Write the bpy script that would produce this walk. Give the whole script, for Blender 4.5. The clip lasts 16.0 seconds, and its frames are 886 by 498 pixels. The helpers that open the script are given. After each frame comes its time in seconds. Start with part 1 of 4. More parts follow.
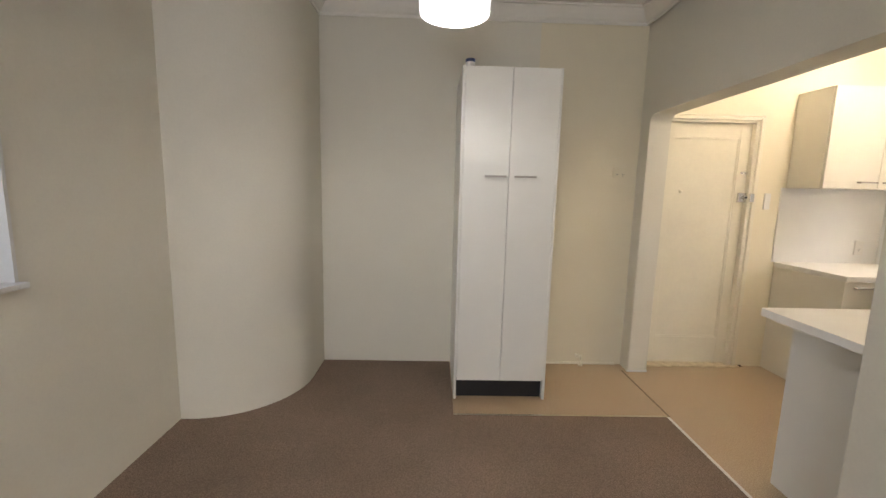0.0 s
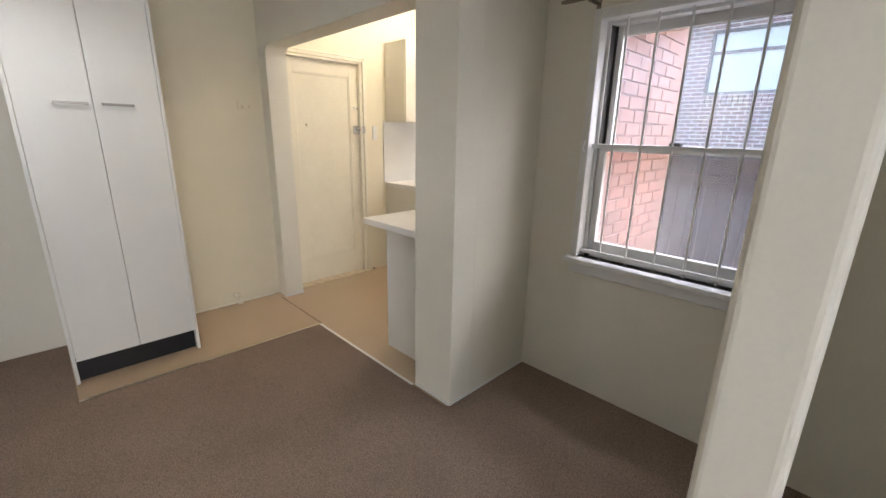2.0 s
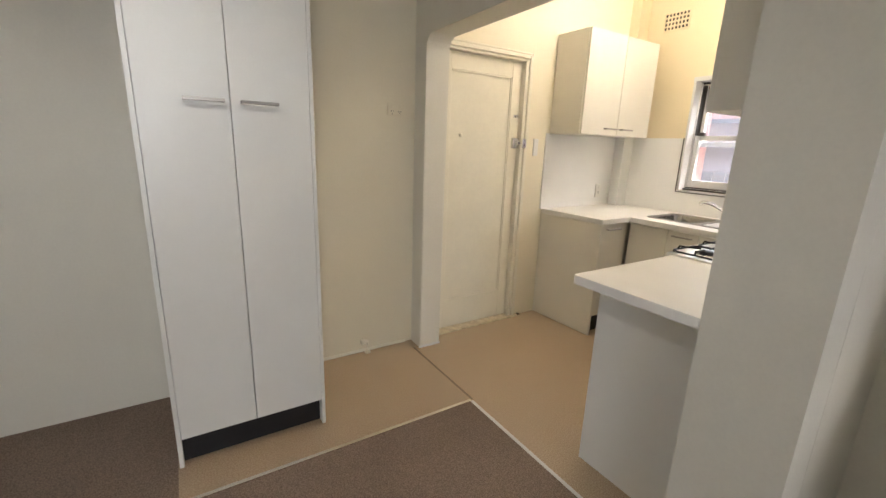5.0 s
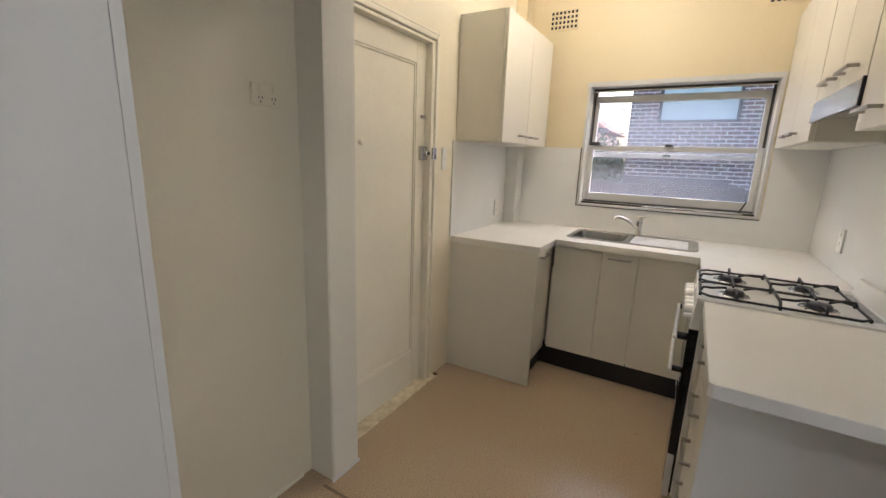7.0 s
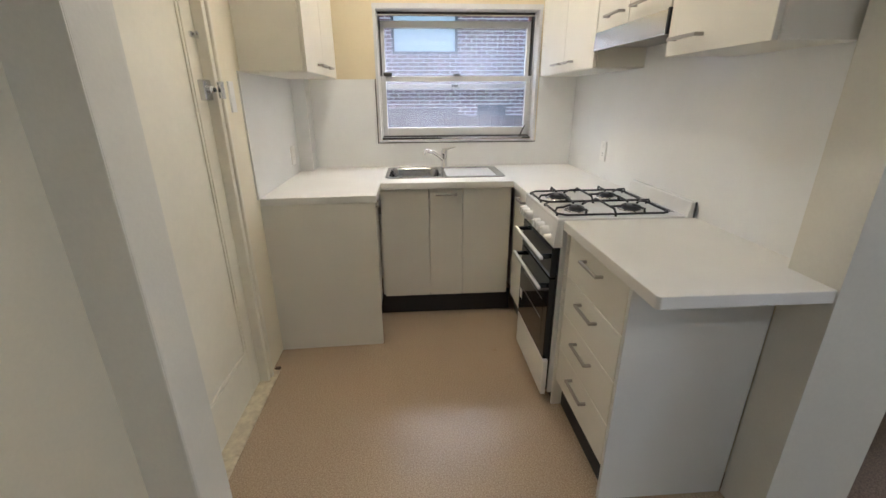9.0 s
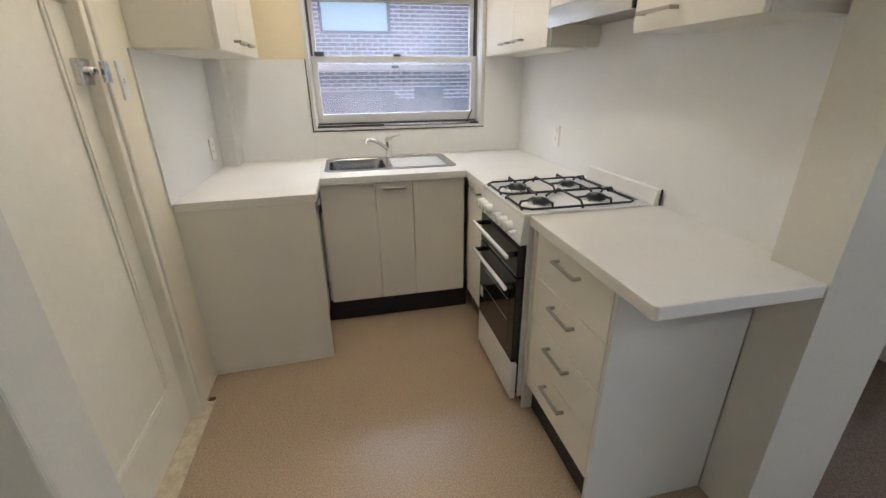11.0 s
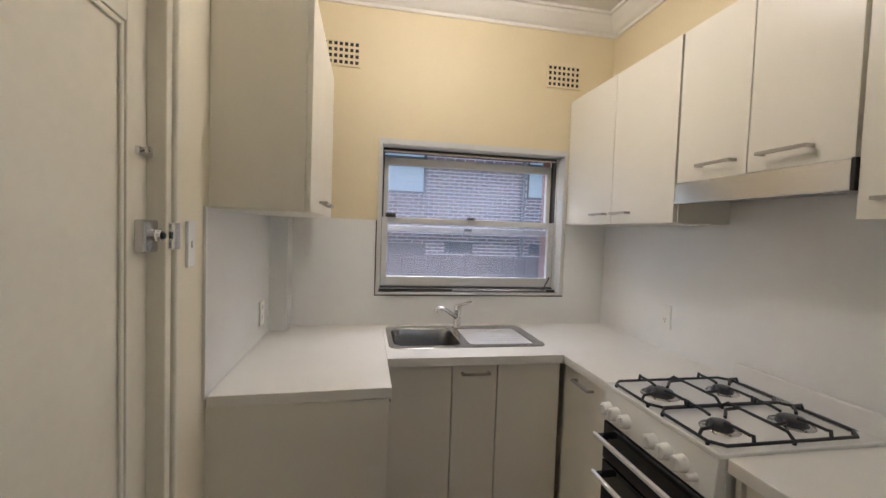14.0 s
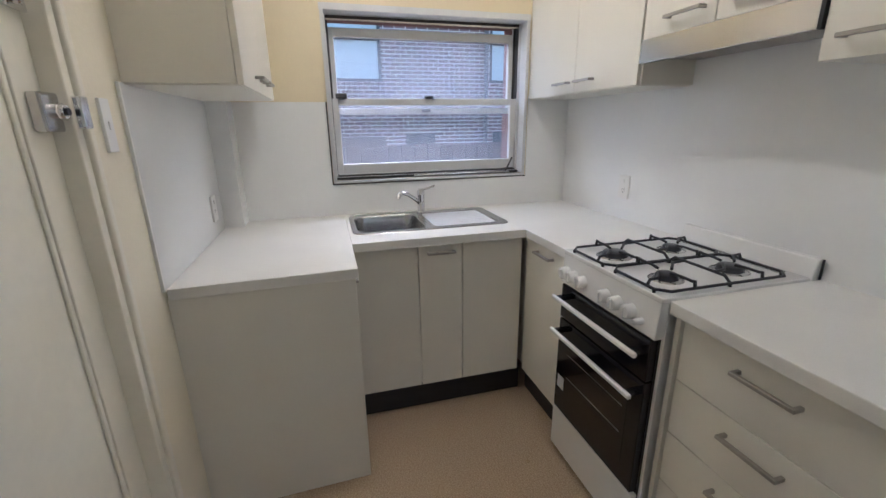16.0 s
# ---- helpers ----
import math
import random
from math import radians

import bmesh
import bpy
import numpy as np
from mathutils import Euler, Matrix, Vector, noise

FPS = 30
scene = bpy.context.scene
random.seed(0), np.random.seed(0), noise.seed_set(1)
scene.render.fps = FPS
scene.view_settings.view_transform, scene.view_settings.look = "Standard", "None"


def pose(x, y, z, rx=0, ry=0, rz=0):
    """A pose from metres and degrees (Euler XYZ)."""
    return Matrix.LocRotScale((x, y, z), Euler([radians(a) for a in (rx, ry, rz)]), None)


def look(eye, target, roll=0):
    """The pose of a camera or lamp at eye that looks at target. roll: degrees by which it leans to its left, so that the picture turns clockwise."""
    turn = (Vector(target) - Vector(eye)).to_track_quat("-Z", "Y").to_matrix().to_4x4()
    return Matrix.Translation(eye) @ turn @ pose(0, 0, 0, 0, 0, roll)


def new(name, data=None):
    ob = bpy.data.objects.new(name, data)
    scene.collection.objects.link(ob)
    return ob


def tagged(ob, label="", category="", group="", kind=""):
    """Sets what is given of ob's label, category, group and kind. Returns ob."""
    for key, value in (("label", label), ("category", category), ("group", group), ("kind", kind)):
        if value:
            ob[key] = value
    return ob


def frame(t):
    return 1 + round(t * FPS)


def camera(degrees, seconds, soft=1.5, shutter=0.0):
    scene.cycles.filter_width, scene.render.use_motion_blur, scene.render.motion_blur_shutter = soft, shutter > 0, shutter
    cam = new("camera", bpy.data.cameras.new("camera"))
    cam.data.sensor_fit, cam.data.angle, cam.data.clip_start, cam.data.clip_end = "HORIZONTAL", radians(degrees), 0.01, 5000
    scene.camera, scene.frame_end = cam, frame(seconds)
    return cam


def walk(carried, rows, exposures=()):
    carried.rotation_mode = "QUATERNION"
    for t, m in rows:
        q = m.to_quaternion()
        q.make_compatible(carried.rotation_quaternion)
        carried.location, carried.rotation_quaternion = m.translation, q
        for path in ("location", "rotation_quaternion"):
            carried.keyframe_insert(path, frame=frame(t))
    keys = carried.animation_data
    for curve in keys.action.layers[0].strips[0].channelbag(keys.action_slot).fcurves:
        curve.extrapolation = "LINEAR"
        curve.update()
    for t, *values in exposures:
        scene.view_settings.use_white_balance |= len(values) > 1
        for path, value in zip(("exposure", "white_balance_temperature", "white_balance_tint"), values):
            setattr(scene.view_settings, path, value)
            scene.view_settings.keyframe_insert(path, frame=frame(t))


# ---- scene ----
cam = camera(93.8, 16.0)
PATH = [
    (0, (0.159, 0.181, 1.424), (0.207, 2.16, 1.138), 1.4),
    (0.5, (0.2, 0.096, 1.445), (0.622, 2.027, 1.142), 2.1),
    (1, (0.276, 0.005, 1.433), (1.045, 1.819, 1.09), 2.1),
    (1.5, (0.319, -0.041, 1.414), (1.422, 1.569, 0.976), 1.6),
    (2, (0.338, -0.021, 1.402), (1.695, 1.346, 0.863), 1.1),
    (2.5, (0.369, 0.087, 1.401), (1.877, 1.242, 0.776), 0.6),
    (3, (0.35, 0.18, 1.391), (1.877, 1.292, 0.734), 1.1),
    (3.5, (0.318, 0.287, 1.384), (1.637, 1.647, 0.742), 1.9),
    (4, (0.385, 0.476, 1.382), (1.394, 2.11, 0.825), 2.5),
    (6.3, (0.499, 1.819, 1.379), (1.851, 3.249, 1.023), 2.2),
    (6.5, (0.548, 1.931, 1.385), (2.006, 3.246, 1.006), 2.1),
    (7, (0.644, 2.162, 1.395), (2.325, 3.156, 0.964), 2.0),
    (7.5, (0.762, 2.379, 1.391), (2.59, 3.036, 0.918), 1.8),
    (8, (0.813, 2.483, 1.401), (2.714, 2.818, 0.878), 1.0),
    (8.5, (0.822, 2.608, 1.408), (2.729, 2.664, 0.806), 0.4),
    (9, (0.819, 2.681, 1.384), (2.692, 2.549, 0.695), -0.3),
    (11.5, (1.158, 2.712, 1.384), (2.971, 2.277, 0.658), -0.1),
    (12, (1.302, 2.722, 1.395), (3.159, 2.238, 0.782), 1.2),
    (12.5, (1.438, 2.78, 1.401), (3.283, 2.158, 0.944), 2.1),
    (13, (1.527, 2.921, 1.434), (3.351, 2.166, 1.105), 2.2),
    (13.5, (1.561, 2.981, 1.435), (3.448, 2.348, 1.234), 2.0),
    (14, (1.547, 2.982, 1.449), (3.524, 2.611, 1.363), 2.0),
    (14.5, (1.519, 2.968, 1.459), (3.515, 2.839, 1.492), 1.7),
    (15, (1.508, 2.966, 1.444), (3.49, 2.931, 1.428), 0.8),
    (15.5, (1.534, 2.971, 1.408), (3.504, 2.806, 1.103), -0.2),
    (16, (1.568, 2.954, 1.379), (3.415, 2.446, 0.805), -0.8),
]
EXPOSURES = [(0, 2.44, 6770, 17), (1, 2.56, 6320, 13), (1.5, 2.54, 6220, 14), (2.2, 2.54, 6420, 17), (4.2, 2.56, 6570, 15), (6.5, 1.85, 6170, 17), (8, 1.88, 6070, 15), (9, 2.1, 5820, 14), (11.5, 2.1, 5770, 15), (13, 1.68, 5870, 17), (14.5, 1.47, 5870, 18), (15, 1.47, 5770, 17), (16, 1.76, 5320, 17)]
walk(cam, [(t, look(eye, target, roll)) for t, eye, target, roll in PATH], EXPOSURES)

# ---- light ----
world = bpy.data.worlds.new("world")
scene.world = world
world.use_nodes = True
wn, wl = world.node_tree.nodes, world.node_tree.links
sky = wn.new("ShaderNodeTexSky")
sky.sky_type = "NISHITA"
sky.sun_disc = False
sky.sun_elevation = radians(38)
sky.sun_rotation = radians(146)
sky.air_density, sky.dust_density, sky.ozone_density = 1.6, 3.0, 1.5
wl.new(sky.outputs["Color"], wn["Background"].inputs["Color"])
wn["Background"].inputs["Strength"].default_value = 0.15

SUN = bpy.data.lights.new("sun", "SUN")
SUN.energy, SUN.angle, SUN.color = 0.9, radians(55), (1.0, 0.97, 0.94)
sun_ob = new("sun", SUN)
sun_ob.matrix_world = look((11.0, -16.6, 15.6), (0, 0, 0))

PENDANT = bpy.data.lights.new("pendant_bulb", "POINT")
PENDANT.energy, PENDANT.shadow_soft_size, PENDANT.color = 2.5, 0.035, (0.98, 0.97, 0.95)
new("pendant_bulb", PENDANT).location = (0.23, 2.09, 2.235)

NOOK = bpy.data.lights.new("nook_sky_fill", "AREA")   # area lamp added outside above the nook window head to boost its daylight
NOOK.shape, NOOK.size, NOOK.size_y = "RECTANGLE", 0.74, 0.34
NOOK.energy, NOOK.color = 5.0, (0.86, 0.92, 1.0)
new("nook_sky_fill", NOOK).matrix_world = look((2.84, 0.60, 2.16), (1.7, 0.85, 0.9))

SOUTHSKY = bpy.data.lights.new("south_sky_fill", "AREA")   # area lamp added in the unseen south window's opening, standing in for sky
SOUTHSKY.shape, SOUTHSKY.size, SOUTHSKY.size_y = "RECTANGLE", 1.5, 1.2
SOUTHSKY.energy, SOUTHSKY.color = 9.2, (0.84, 0.92, 1.0)
new("south_sky_fill", SOUTHSKY).matrix_world = look((-0.45, -2.86, 1.5), (0.3, 1.0, 0.1))

SINKSKY = bpy.data.lights.new("kitchen_sky_fill", "AREA")   # lamp added out of sight over the kitchen window, for more daylight and floor gloss
SINKSKY.shape, SINKSKY.size, SINKSKY.size_y = "RECTANGLE", 1.1, 0.34
SINKSKY.energy, SINKSKY.color = 4.0, (0.86, 0.92, 1.0)
new("kitchen_sky_fill", SINKSKY).matrix_world = look((4.45, 2.35, 2.20), (2.7, 2.45, 0.4))

KITCHEN = bpy.data.lights.new("kitchen_bulb", "POINT")
KITCHEN.shadow_soft_size = 0.06
KITCHEN.energy, KITCHEN.color = 6.2, (1.0, 0.89, 0.72)
new("kitchen_bulb", KITCHEN).location = (3.04, 2.60, 2.63)


# ---- materials ----
def material(name, base, rough=0.6, metal=0.0, fine=200.0, fine_amt=0.04, large=2.5, large_amt=0.05, bump=0.05,
             tint=None, coat=0.0, spec=0.5, per_object=0.0):
    """A surface with grain and larger uneven patches, sizes in metres."""
    m = bpy.data.materials.new(name)
    m.use_nodes = True
    n, l = m.node_tree.nodes, m.node_tree.links
    bsdf = n["Principled BSDF"]
    bsdf.inputs["Roughness"].default_value = rough
    bsdf.inputs["Metallic"].default_value = metal
    bsdf.inputs["Specular IOR Level"].default_value = spec
    bsdf.inputs["Coat Weight"].default_value = coat
    co = n.new("ShaderNodeTexCoord")
    a, b = n.new("ShaderNodeTexNoise"), n.new("ShaderNodeTexNoise")
    a.inputs["Scale"].default_value, a.inputs["Detail"].default_value = fine, 3
    b.inputs["Scale"].default_value, b.inputs["Detail"].default_value = large, 5
    l.new(co.outputs["Object"], a.inputs["Vector"])
    l.new(co.outputs["Object"], b.inputs["Vector"])
    dark = tint or tuple(c * 0.55 for c in base)
    mix1, mix2 = n.new("ShaderNodeMix"), n.new("ShaderNodeMix")
    for mx in (mix1, mix2):
        mx.data_type = "RGBA"
    mix1.inputs[6].default_value, mix1.inputs[7].default_value = (*base, 1), (*dark, 1)
    mix2.inputs[7].default_value = (*dark, 1)
    for src, amt, mx in ((a, fine_amt, mix1), (b, large_amt, mix2)):
        mp = n.new("ShaderNodeMapRange")
        mp.inputs["From Min"].default_value, mp.inputs["From Max"].default_value = 0.35, 0.75
        mp.inputs["To Max"].default_value = amt * 2.5
        l.new(src.outputs["Fac"], mp.inputs["Value"])
        l.new(mp.outputs["Result"], mx.inputs[0])
    l.new(mix1.outputs[2], mix2.inputs[6])
    out = mix2.outputs[2]
    if per_object:
        info, hsv, mp = n.new("ShaderNodeObjectInfo"), n.new("ShaderNodeHueSaturation"), n.new("ShaderNodeMapRange")
        mp.inputs["To Min"].default_value, mp.inputs["To Max"].default_value = 1 - per_object, 1 + per_object
        l.new(info.outputs["Random"], mp.inputs["Value"])
        l.new(mp.outputs["Result"], hsv.inputs["Value"])
        l.new(out, hsv.inputs["Color"])
        out = hsv.outputs["Color"]
    l.new(out, bsdf.inputs["Base Color"])
    rr = n.new("ShaderNodeMapRange")
    rr.inputs["To Min"].default_value, rr.inputs["To Max"].default_value = max(0.02, rough - 0.08), min(1, rough + 0.08)
    l.new(b.outputs["Fac"], rr.inputs["Value"])
    l.new(rr.outputs["Result"], bsdf.inputs["Roughness"])
    if bump:
        bp = n.new("ShaderNodeBump")
        bp.inputs["Strength"].default_value, bp.inputs["Distance"].default_value = bump, 0.004
        l.new(a.outputs["Fac"], bp.inputs["Height"])
        l.new(bp.outputs["Normal"], bsdf.inputs["Normal"])
    return m


def dust_haze_glass(name, dust_haze):
    """Clear glass under a thin dusty film whose bluish tint also paints haze."""
    m = bpy.data.materials.new(name)
    m.use_nodes = True
    n, l = m.node_tree.nodes, m.node_tree.links
    b = n["Principled BSDF"]
    b.inputs["Base Color"].default_value = (1, 1, 1, 1)
    b.inputs["Roughness"].default_value = 0.0
    b.inputs["Transmission Weight"].default_value = 1
    b.inputs["IOR"].default_value = 1.45
    t, x, co, ns, mp = (n.new("ShaderNodeBsdfTranslucent"), n.new("ShaderNodeMixShader"), n.new("ShaderNodeTexCoord"), n.new("ShaderNodeTexNoise"), n.new("ShaderNodeMapRange"))
    t.inputs["Color"].default_value = (0.80, 0.82, 0.95, 1)
    ns.inputs["Scale"].default_value, ns.inputs["Detail"].default_value = 5, 6
    mp.inputs["To Min"].default_value, mp.inputs["To Max"].default_value = dust_haze * 0.6, dust_haze * 1.4
    l.new(co.outputs["Object"], ns.inputs["Vector"])
    l.new(ns.outputs["Fac"], mp.inputs["Value"])
    l.new(mp.outputs["Result"], x.inputs[0])
    l.new(b.outputs[0], x.inputs[1])
    l.new(t.outputs[0], x.inputs[2])
    l.new(x.outputs[0], n["Material Output"].inputs["Surface"])
    return m


M_LIVING = material("living_wall_paint", (0.70, 0.67, 0.58), 0.75, fine=90, fine_amt=0.03, large=1.3, large_amt=0.04, bump=0.12)
M_CREAM = material("kitchen_wall_paint", (0.77, 0.665, 0.45), 0.6, fine=90, fine_amt=0.02, large=1.3, large_amt=0.04, bump=0.1)
# Kitchen cream made paler, as this wall is lit less yellow.
M_DOORWALL = material("door_wall_palelit_paint", (0.83, 0.765, 0.60), 0.6, fine=90, fine_amt=0.02, large=1.3, large_amt=0.04, bump=0.1)
M_CEIL = material("ceiling_paint", (0.80, 0.78, 0.72), 0.8, fine=60, fine_amt=0.02, bump=0.06)
M_TRIMCREAM = material("cream_gloss_paint", (0.82, 0.77, 0.63), 0.38, fine=40, fine_amt=0.03, large=4, large_amt=0.05, bump=0.04)
M_WHITEWOOD = material("white_window_paint", (0.68, 0.68, 0.67), 0.4, fine=50, fine_amt=0.04, large=7, large_amt=0.08, bump=0.05, tint=(0.5, 0.47, 0.40))
M_CARPET = material("brown_carpet", (0.33, 0.245, 0.185), 0.95, fine=190, fine_amt=0.30, large=1.8, large_amt=0.10, bump=1.0, tint=(0.05, 0.035, 0.025), spec=0.1)
M_VINYL = material("tan_vinyl", (0.51, 0.395, 0.265), 0.31, fine=170, fine_amt=0.42, large=3, large_amt=0.04, bump=0.08, tint=(0.28, 0.185, 0.105))
M_LAMINATE = material("white_laminate", (0.78, 0.77, 0.72), 0.32, fine=120, fine_amt=0.015, large=3, large_amt=0.03, bump=0.02)
M_KITLAM = material("kitchen_laminate", (0.80, 0.77, 0.68), 0.33, fine=120, fine_amt=0.015, large=3, large_amt=0.03, bump=0.03)
M_BENCH = material("worktop_laminate", (0.82, 0.80, 0.75), 0.45, fine=350, fine_amt=0.04, large=4, large_amt=0.04, bump=0.03)
M_SPLASH = material("splashback_panel", (0.86, 0.86, 0.84), 0.18, fine=60, fine_amt=0.01, large=5, large_amt=0.03, bump=0.01)
M_KICK = material("black_kickboard", (0.012, 0.012, 0.014), 0.45, fine=80, fine_amt=0.1, bump=0.02)
M_STEEL = material("brushed_steel", (0.60, 0.59, 0.58), 0.24, metal=1.0, fine=300, fine_amt=0.03, large=6, large_amt=0.02, bump=0.0)
M_CHROME = material("chrome", (0.80, 0.80, 0.80), 0.10, metal=1.0, fine=100, fine_amt=0.02, large=20, large_amt=0.03, bump=0.0)
M_HANDLE = material("satin_handle_metal", (0.45, 0.42, 0.38), 0.32, metal=1.0, fine=200, fine_amt=0.05, bump=0.02)
M_ENAMEL = material("white_enamel", (0.84, 0.83, 0.80), 0.14, fine=80, fine_amt=0.01, large=8, large_amt=0.03, bump=0.0, coat=0.3)
# One steel in two tones: darker basin and brighter drainer carry their reflections as colour.
M_SINK = material("sink_steel_dim", (0.40, 0.395, 0.39), 0.20, metal=1.0, fine=300, fine_amt=0.03, large=6, large_amt=0.05, bump=0.0)
M_DRAIN = material("drainer_steel_glare", (0.78, 0.775, 0.77), 0.34, metal=1.0, fine=300, fine_amt=0.03, large=6, large_amt=0.02, bump=0.0)
M_OVENPANE = material("oven_pane", (0.022, 0.016, 0.012), 0.06, fine=40, fine_amt=0.02, large=9, large_amt=0.05, bump=0.0)
# Wall beige shifted warmer: bounce from the kitchen lamp is in the colour.
M_HALL = material("hall_wall_warmlit_paint", (0.74, 0.675, 0.52), 0.7, fine=90, fine_amt=0.03, large=1.3, large_amt=0.04, bump=0.12)
M_IRON = material("black_cast_iron", (0.015, 0.015, 0.017), 0.5, fine=300, fine_amt=0.2, bump=0.15)
M_BURNER = material("burner_cap", (0.05, 0.05, 0.055), 0.45, metal=0.3, fine=200, fine_amt=0.2, bump=0.08)
M_BLACKGLASS = material("black_oven_glass", (0.008, 0.008, 0.009), 0.06, fine=40, fine_amt=0.02, large=9, large_amt=0.05, bump=0.0)
M_BLACKMETAL = material("black_enamel", (0.012, 0.012, 0.013), 0.25, fine=80, fine_amt=0.03, bump=0.0)
M_PLASTIC = material("white_plastic", (0.80, 0.79, 0.75), 0.35, fine=80, fine_amt=0.01, bump=0.0)
M_ROD = material("aged_rod_metal", (0.28, 0.24, 0.19), 0.4, metal=0.8, fine=120, fine_amt=0.15, bump=0.05)
M_RUSTY = material("worn_sill_timber", (0.74, 0.66, 0.47), 0.6, fine=60, fine_amt=0.08, large=22, large_amt=0.16, bump=0.2, tint=(0.16, 0.08, 0.04))
M_DARKGAP = material("dark_track_metal", (0.05, 0.045, 0.04), 0.5, fine=90, fine_amt=0.2, large=18, large_amt=0.2, bump=0.1)
M_REDBRICK = material("red_brick", (0.20, 0.10, 0.085), 0.85, fine=70, fine_amt=0.10, large=9, large_amt=0.12, bump=0.35, tint=(0.13, 0.065, 0.06), per_object=0.2)
M_MORTAR = material("red_mortar", (0.17, 0.10, 0.085), 0.9, fine=120, fine_amt=0.15, bump=0.3)
M_FENCE = material("weathered_fence_timber", (0.085, 0.072, 0.072), 0.85, fine=60, fine_amt=0.2, large=6, large_amt=0.2, bump=0.3, per_object=0.25)
M_DIRT = material("bare_ground", (0.13, 0.10, 0.07), 0.95, fine=30, fine_amt=0.2, large=1.5, large_amt=0.2, bump=0.5)
M_ROOF = material("terracotta_roof", (0.32, 0.15, 0.11), 0.8, fine=14, fine_amt=0.2, large=2, large_amt=0.1, bump=0.4)
M_PINK = material("far_render_wall", (0.36, 0.26, 0.23), 0.8, fine=30, fine_amt=0.05, bump=0.1)
M_LEAF = material("leaf_green", (0.07, 0.13, 0.035), 0.6, fine=30, fine_amt=0.2, large=3, large_amt=0.2, bump=0.1)
M_BARK = material("bark", (0.10, 0.07, 0.05), 0.9, fine=40, fine_amt=0.3, bump=0.5)
# Pale blue base stands in for sky mirrored in the house windows.
M_PALEPANE = material("pale_sky_pane", (0.42, 0.52, 0.56), 0.35, fine=20, fine_amt=0.02, large=2, large_amt=0.05, bump=0.0)
M_GREYFRAME = material("grey_window_frame", (0.05, 0.06, 0.065), 0.8, fine=40, fine_amt=0.05, bump=0.0)
M_GLASS = dust_haze_glass("window_glass", 0.075)
M_BLUELID = material("dark_blue_plastic", (0.02, 0.04, 0.12), 0.35, fine=80, fine_amt=0.02, bump=0.0)
M_PIPE = material("grey_downpipe", (0.12, 0.12, 0.13), 0.6, fine=40, fine_amt=0.05, bump=0.0)
M_ALUSTRIP = material("aluminium_strip", (0.72, 0.68, 0.60), 0.25, metal=1.0, fine=200, fine_amt=0.05, bump=0.02)
M_DARKSEAM = material("dark_floor_seam", (0.24, 0.18, 0.12), 0.7, fine=100, fine_amt=0.2, bump=0.1)


def brick_material(name):
    """Dark brick in pale mortar for a wall that stays far off."""
    m = bpy.data.materials.new(name)
    m.use_nodes = True
    n, l = m.node_tree.nodes, m.node_tree.links
    b = n["Principled BSDF"]
    b.inputs["Roughness"].default_value = 0.85
    co, sp, cb, br = (n.new("ShaderNodeTexCoord"), n.new("ShaderNodeSeparateXYZ"), n.new("ShaderNodeCombineXYZ"), n.new("ShaderNodeTexBrick"))
    l.new(co.outputs["Object"], sp.inputs[0])
    l.new(sp.outputs["Y"], cb.inputs["X"])
    l.new(sp.outputs["Z"], cb.inputs["Y"])
    l.new(cb.outputs[0], br.inputs["Vector"])
    br.inputs["Scale"].default_value = 1.0
    br.inputs["Brick Width"].default_value, br.inputs["Row Height"].default_value = 0.26, 0.088
    br.inputs["Mortar Size"].default_value, br.inputs["Mortar Smooth"].default_value = 0.012, 0.2
    br.inputs["Color1"].default_value, br.inputs["Color2"].default_value = (0.12, 0.078, 0.08, 1), (0.19, 0.12, 0.12, 1)
    br.inputs["Mortar"].default_value = (0.60, 0.57, 0.57, 1)
    noise_tex, mix = n.new("ShaderNodeTexNoise"), n.new("ShaderNodeMix")
    noise_tex.inputs["Scale"].default_value = 3
    mix.data_type, mix.blend_type = "RGBA", "MULTIPLY"
    l.new(co.outputs["Object"], noise_tex.inputs["Vector"])
    l.new(br.outputs["Color"], mix.inputs[6])
    l.new(noise_tex.outputs["Color"], mix.inputs[7])
    mix.inputs[0].default_value = 0.25
    l.new(mix.outputs[2], b.inputs["Base Color"])
    bp = n.new("ShaderNodeBump")
    bp.inputs["Distance"].default_value, bp.inputs["Strength"].default_value = 0.01, 0.6
    bp.invert = True
    l.new(br.outputs["Fac"], bp.inputs["Height"])
    l.new(bp.outputs["Normal"], b.inputs["Normal"])
    return m


M_HOUSEBRICK = brick_material("dark_house_brick")


def shade_material():
    m = bpy.data.materials.new("white_shade")
    m.use_nodes = True
    n, l = m.node_tree.nodes, m.node_tree.links
    n.remove(n["Principled BSDF"])
    d, t, x = n.new("ShaderNodeBsdfDiffuse"), n.new("ShaderNodeBsdfTranslucent"), n.new("ShaderNodeMixShader")
    d.inputs["Color"].default_value = (0.85, 0.85, 0.85, 1)
    t.inputs["Color"].default_value = (0.80, 0.82, 0.85, 1)
    x.inputs[0].default_value = 0.30
    l.new(d.outputs[0], x.inputs[1])
    l.new(t.outputs[0], x.inputs[2])
    l.new(x.outputs[0], n["Material Output"].inputs["Surface"])
    return m


M_SHADE = shade_material()


def glow_material(name, colour, strength):
    m = bpy.data.materials.new(name)
    m.use_nodes = True
    b = m.node_tree.nodes["Principled BSDF"]
    b.inputs["Base Color"].default_value = (0.9, 0.9, 0.9, 1)
    b.inputs["Emission Color"].default_value = (*colour, 1)
    b.inputs["Emission Strength"].default_value = strength
    return m


M_OYSTER = glow_material("lit_diffuser", (1.0, 0.90, 0.74), 0.7)


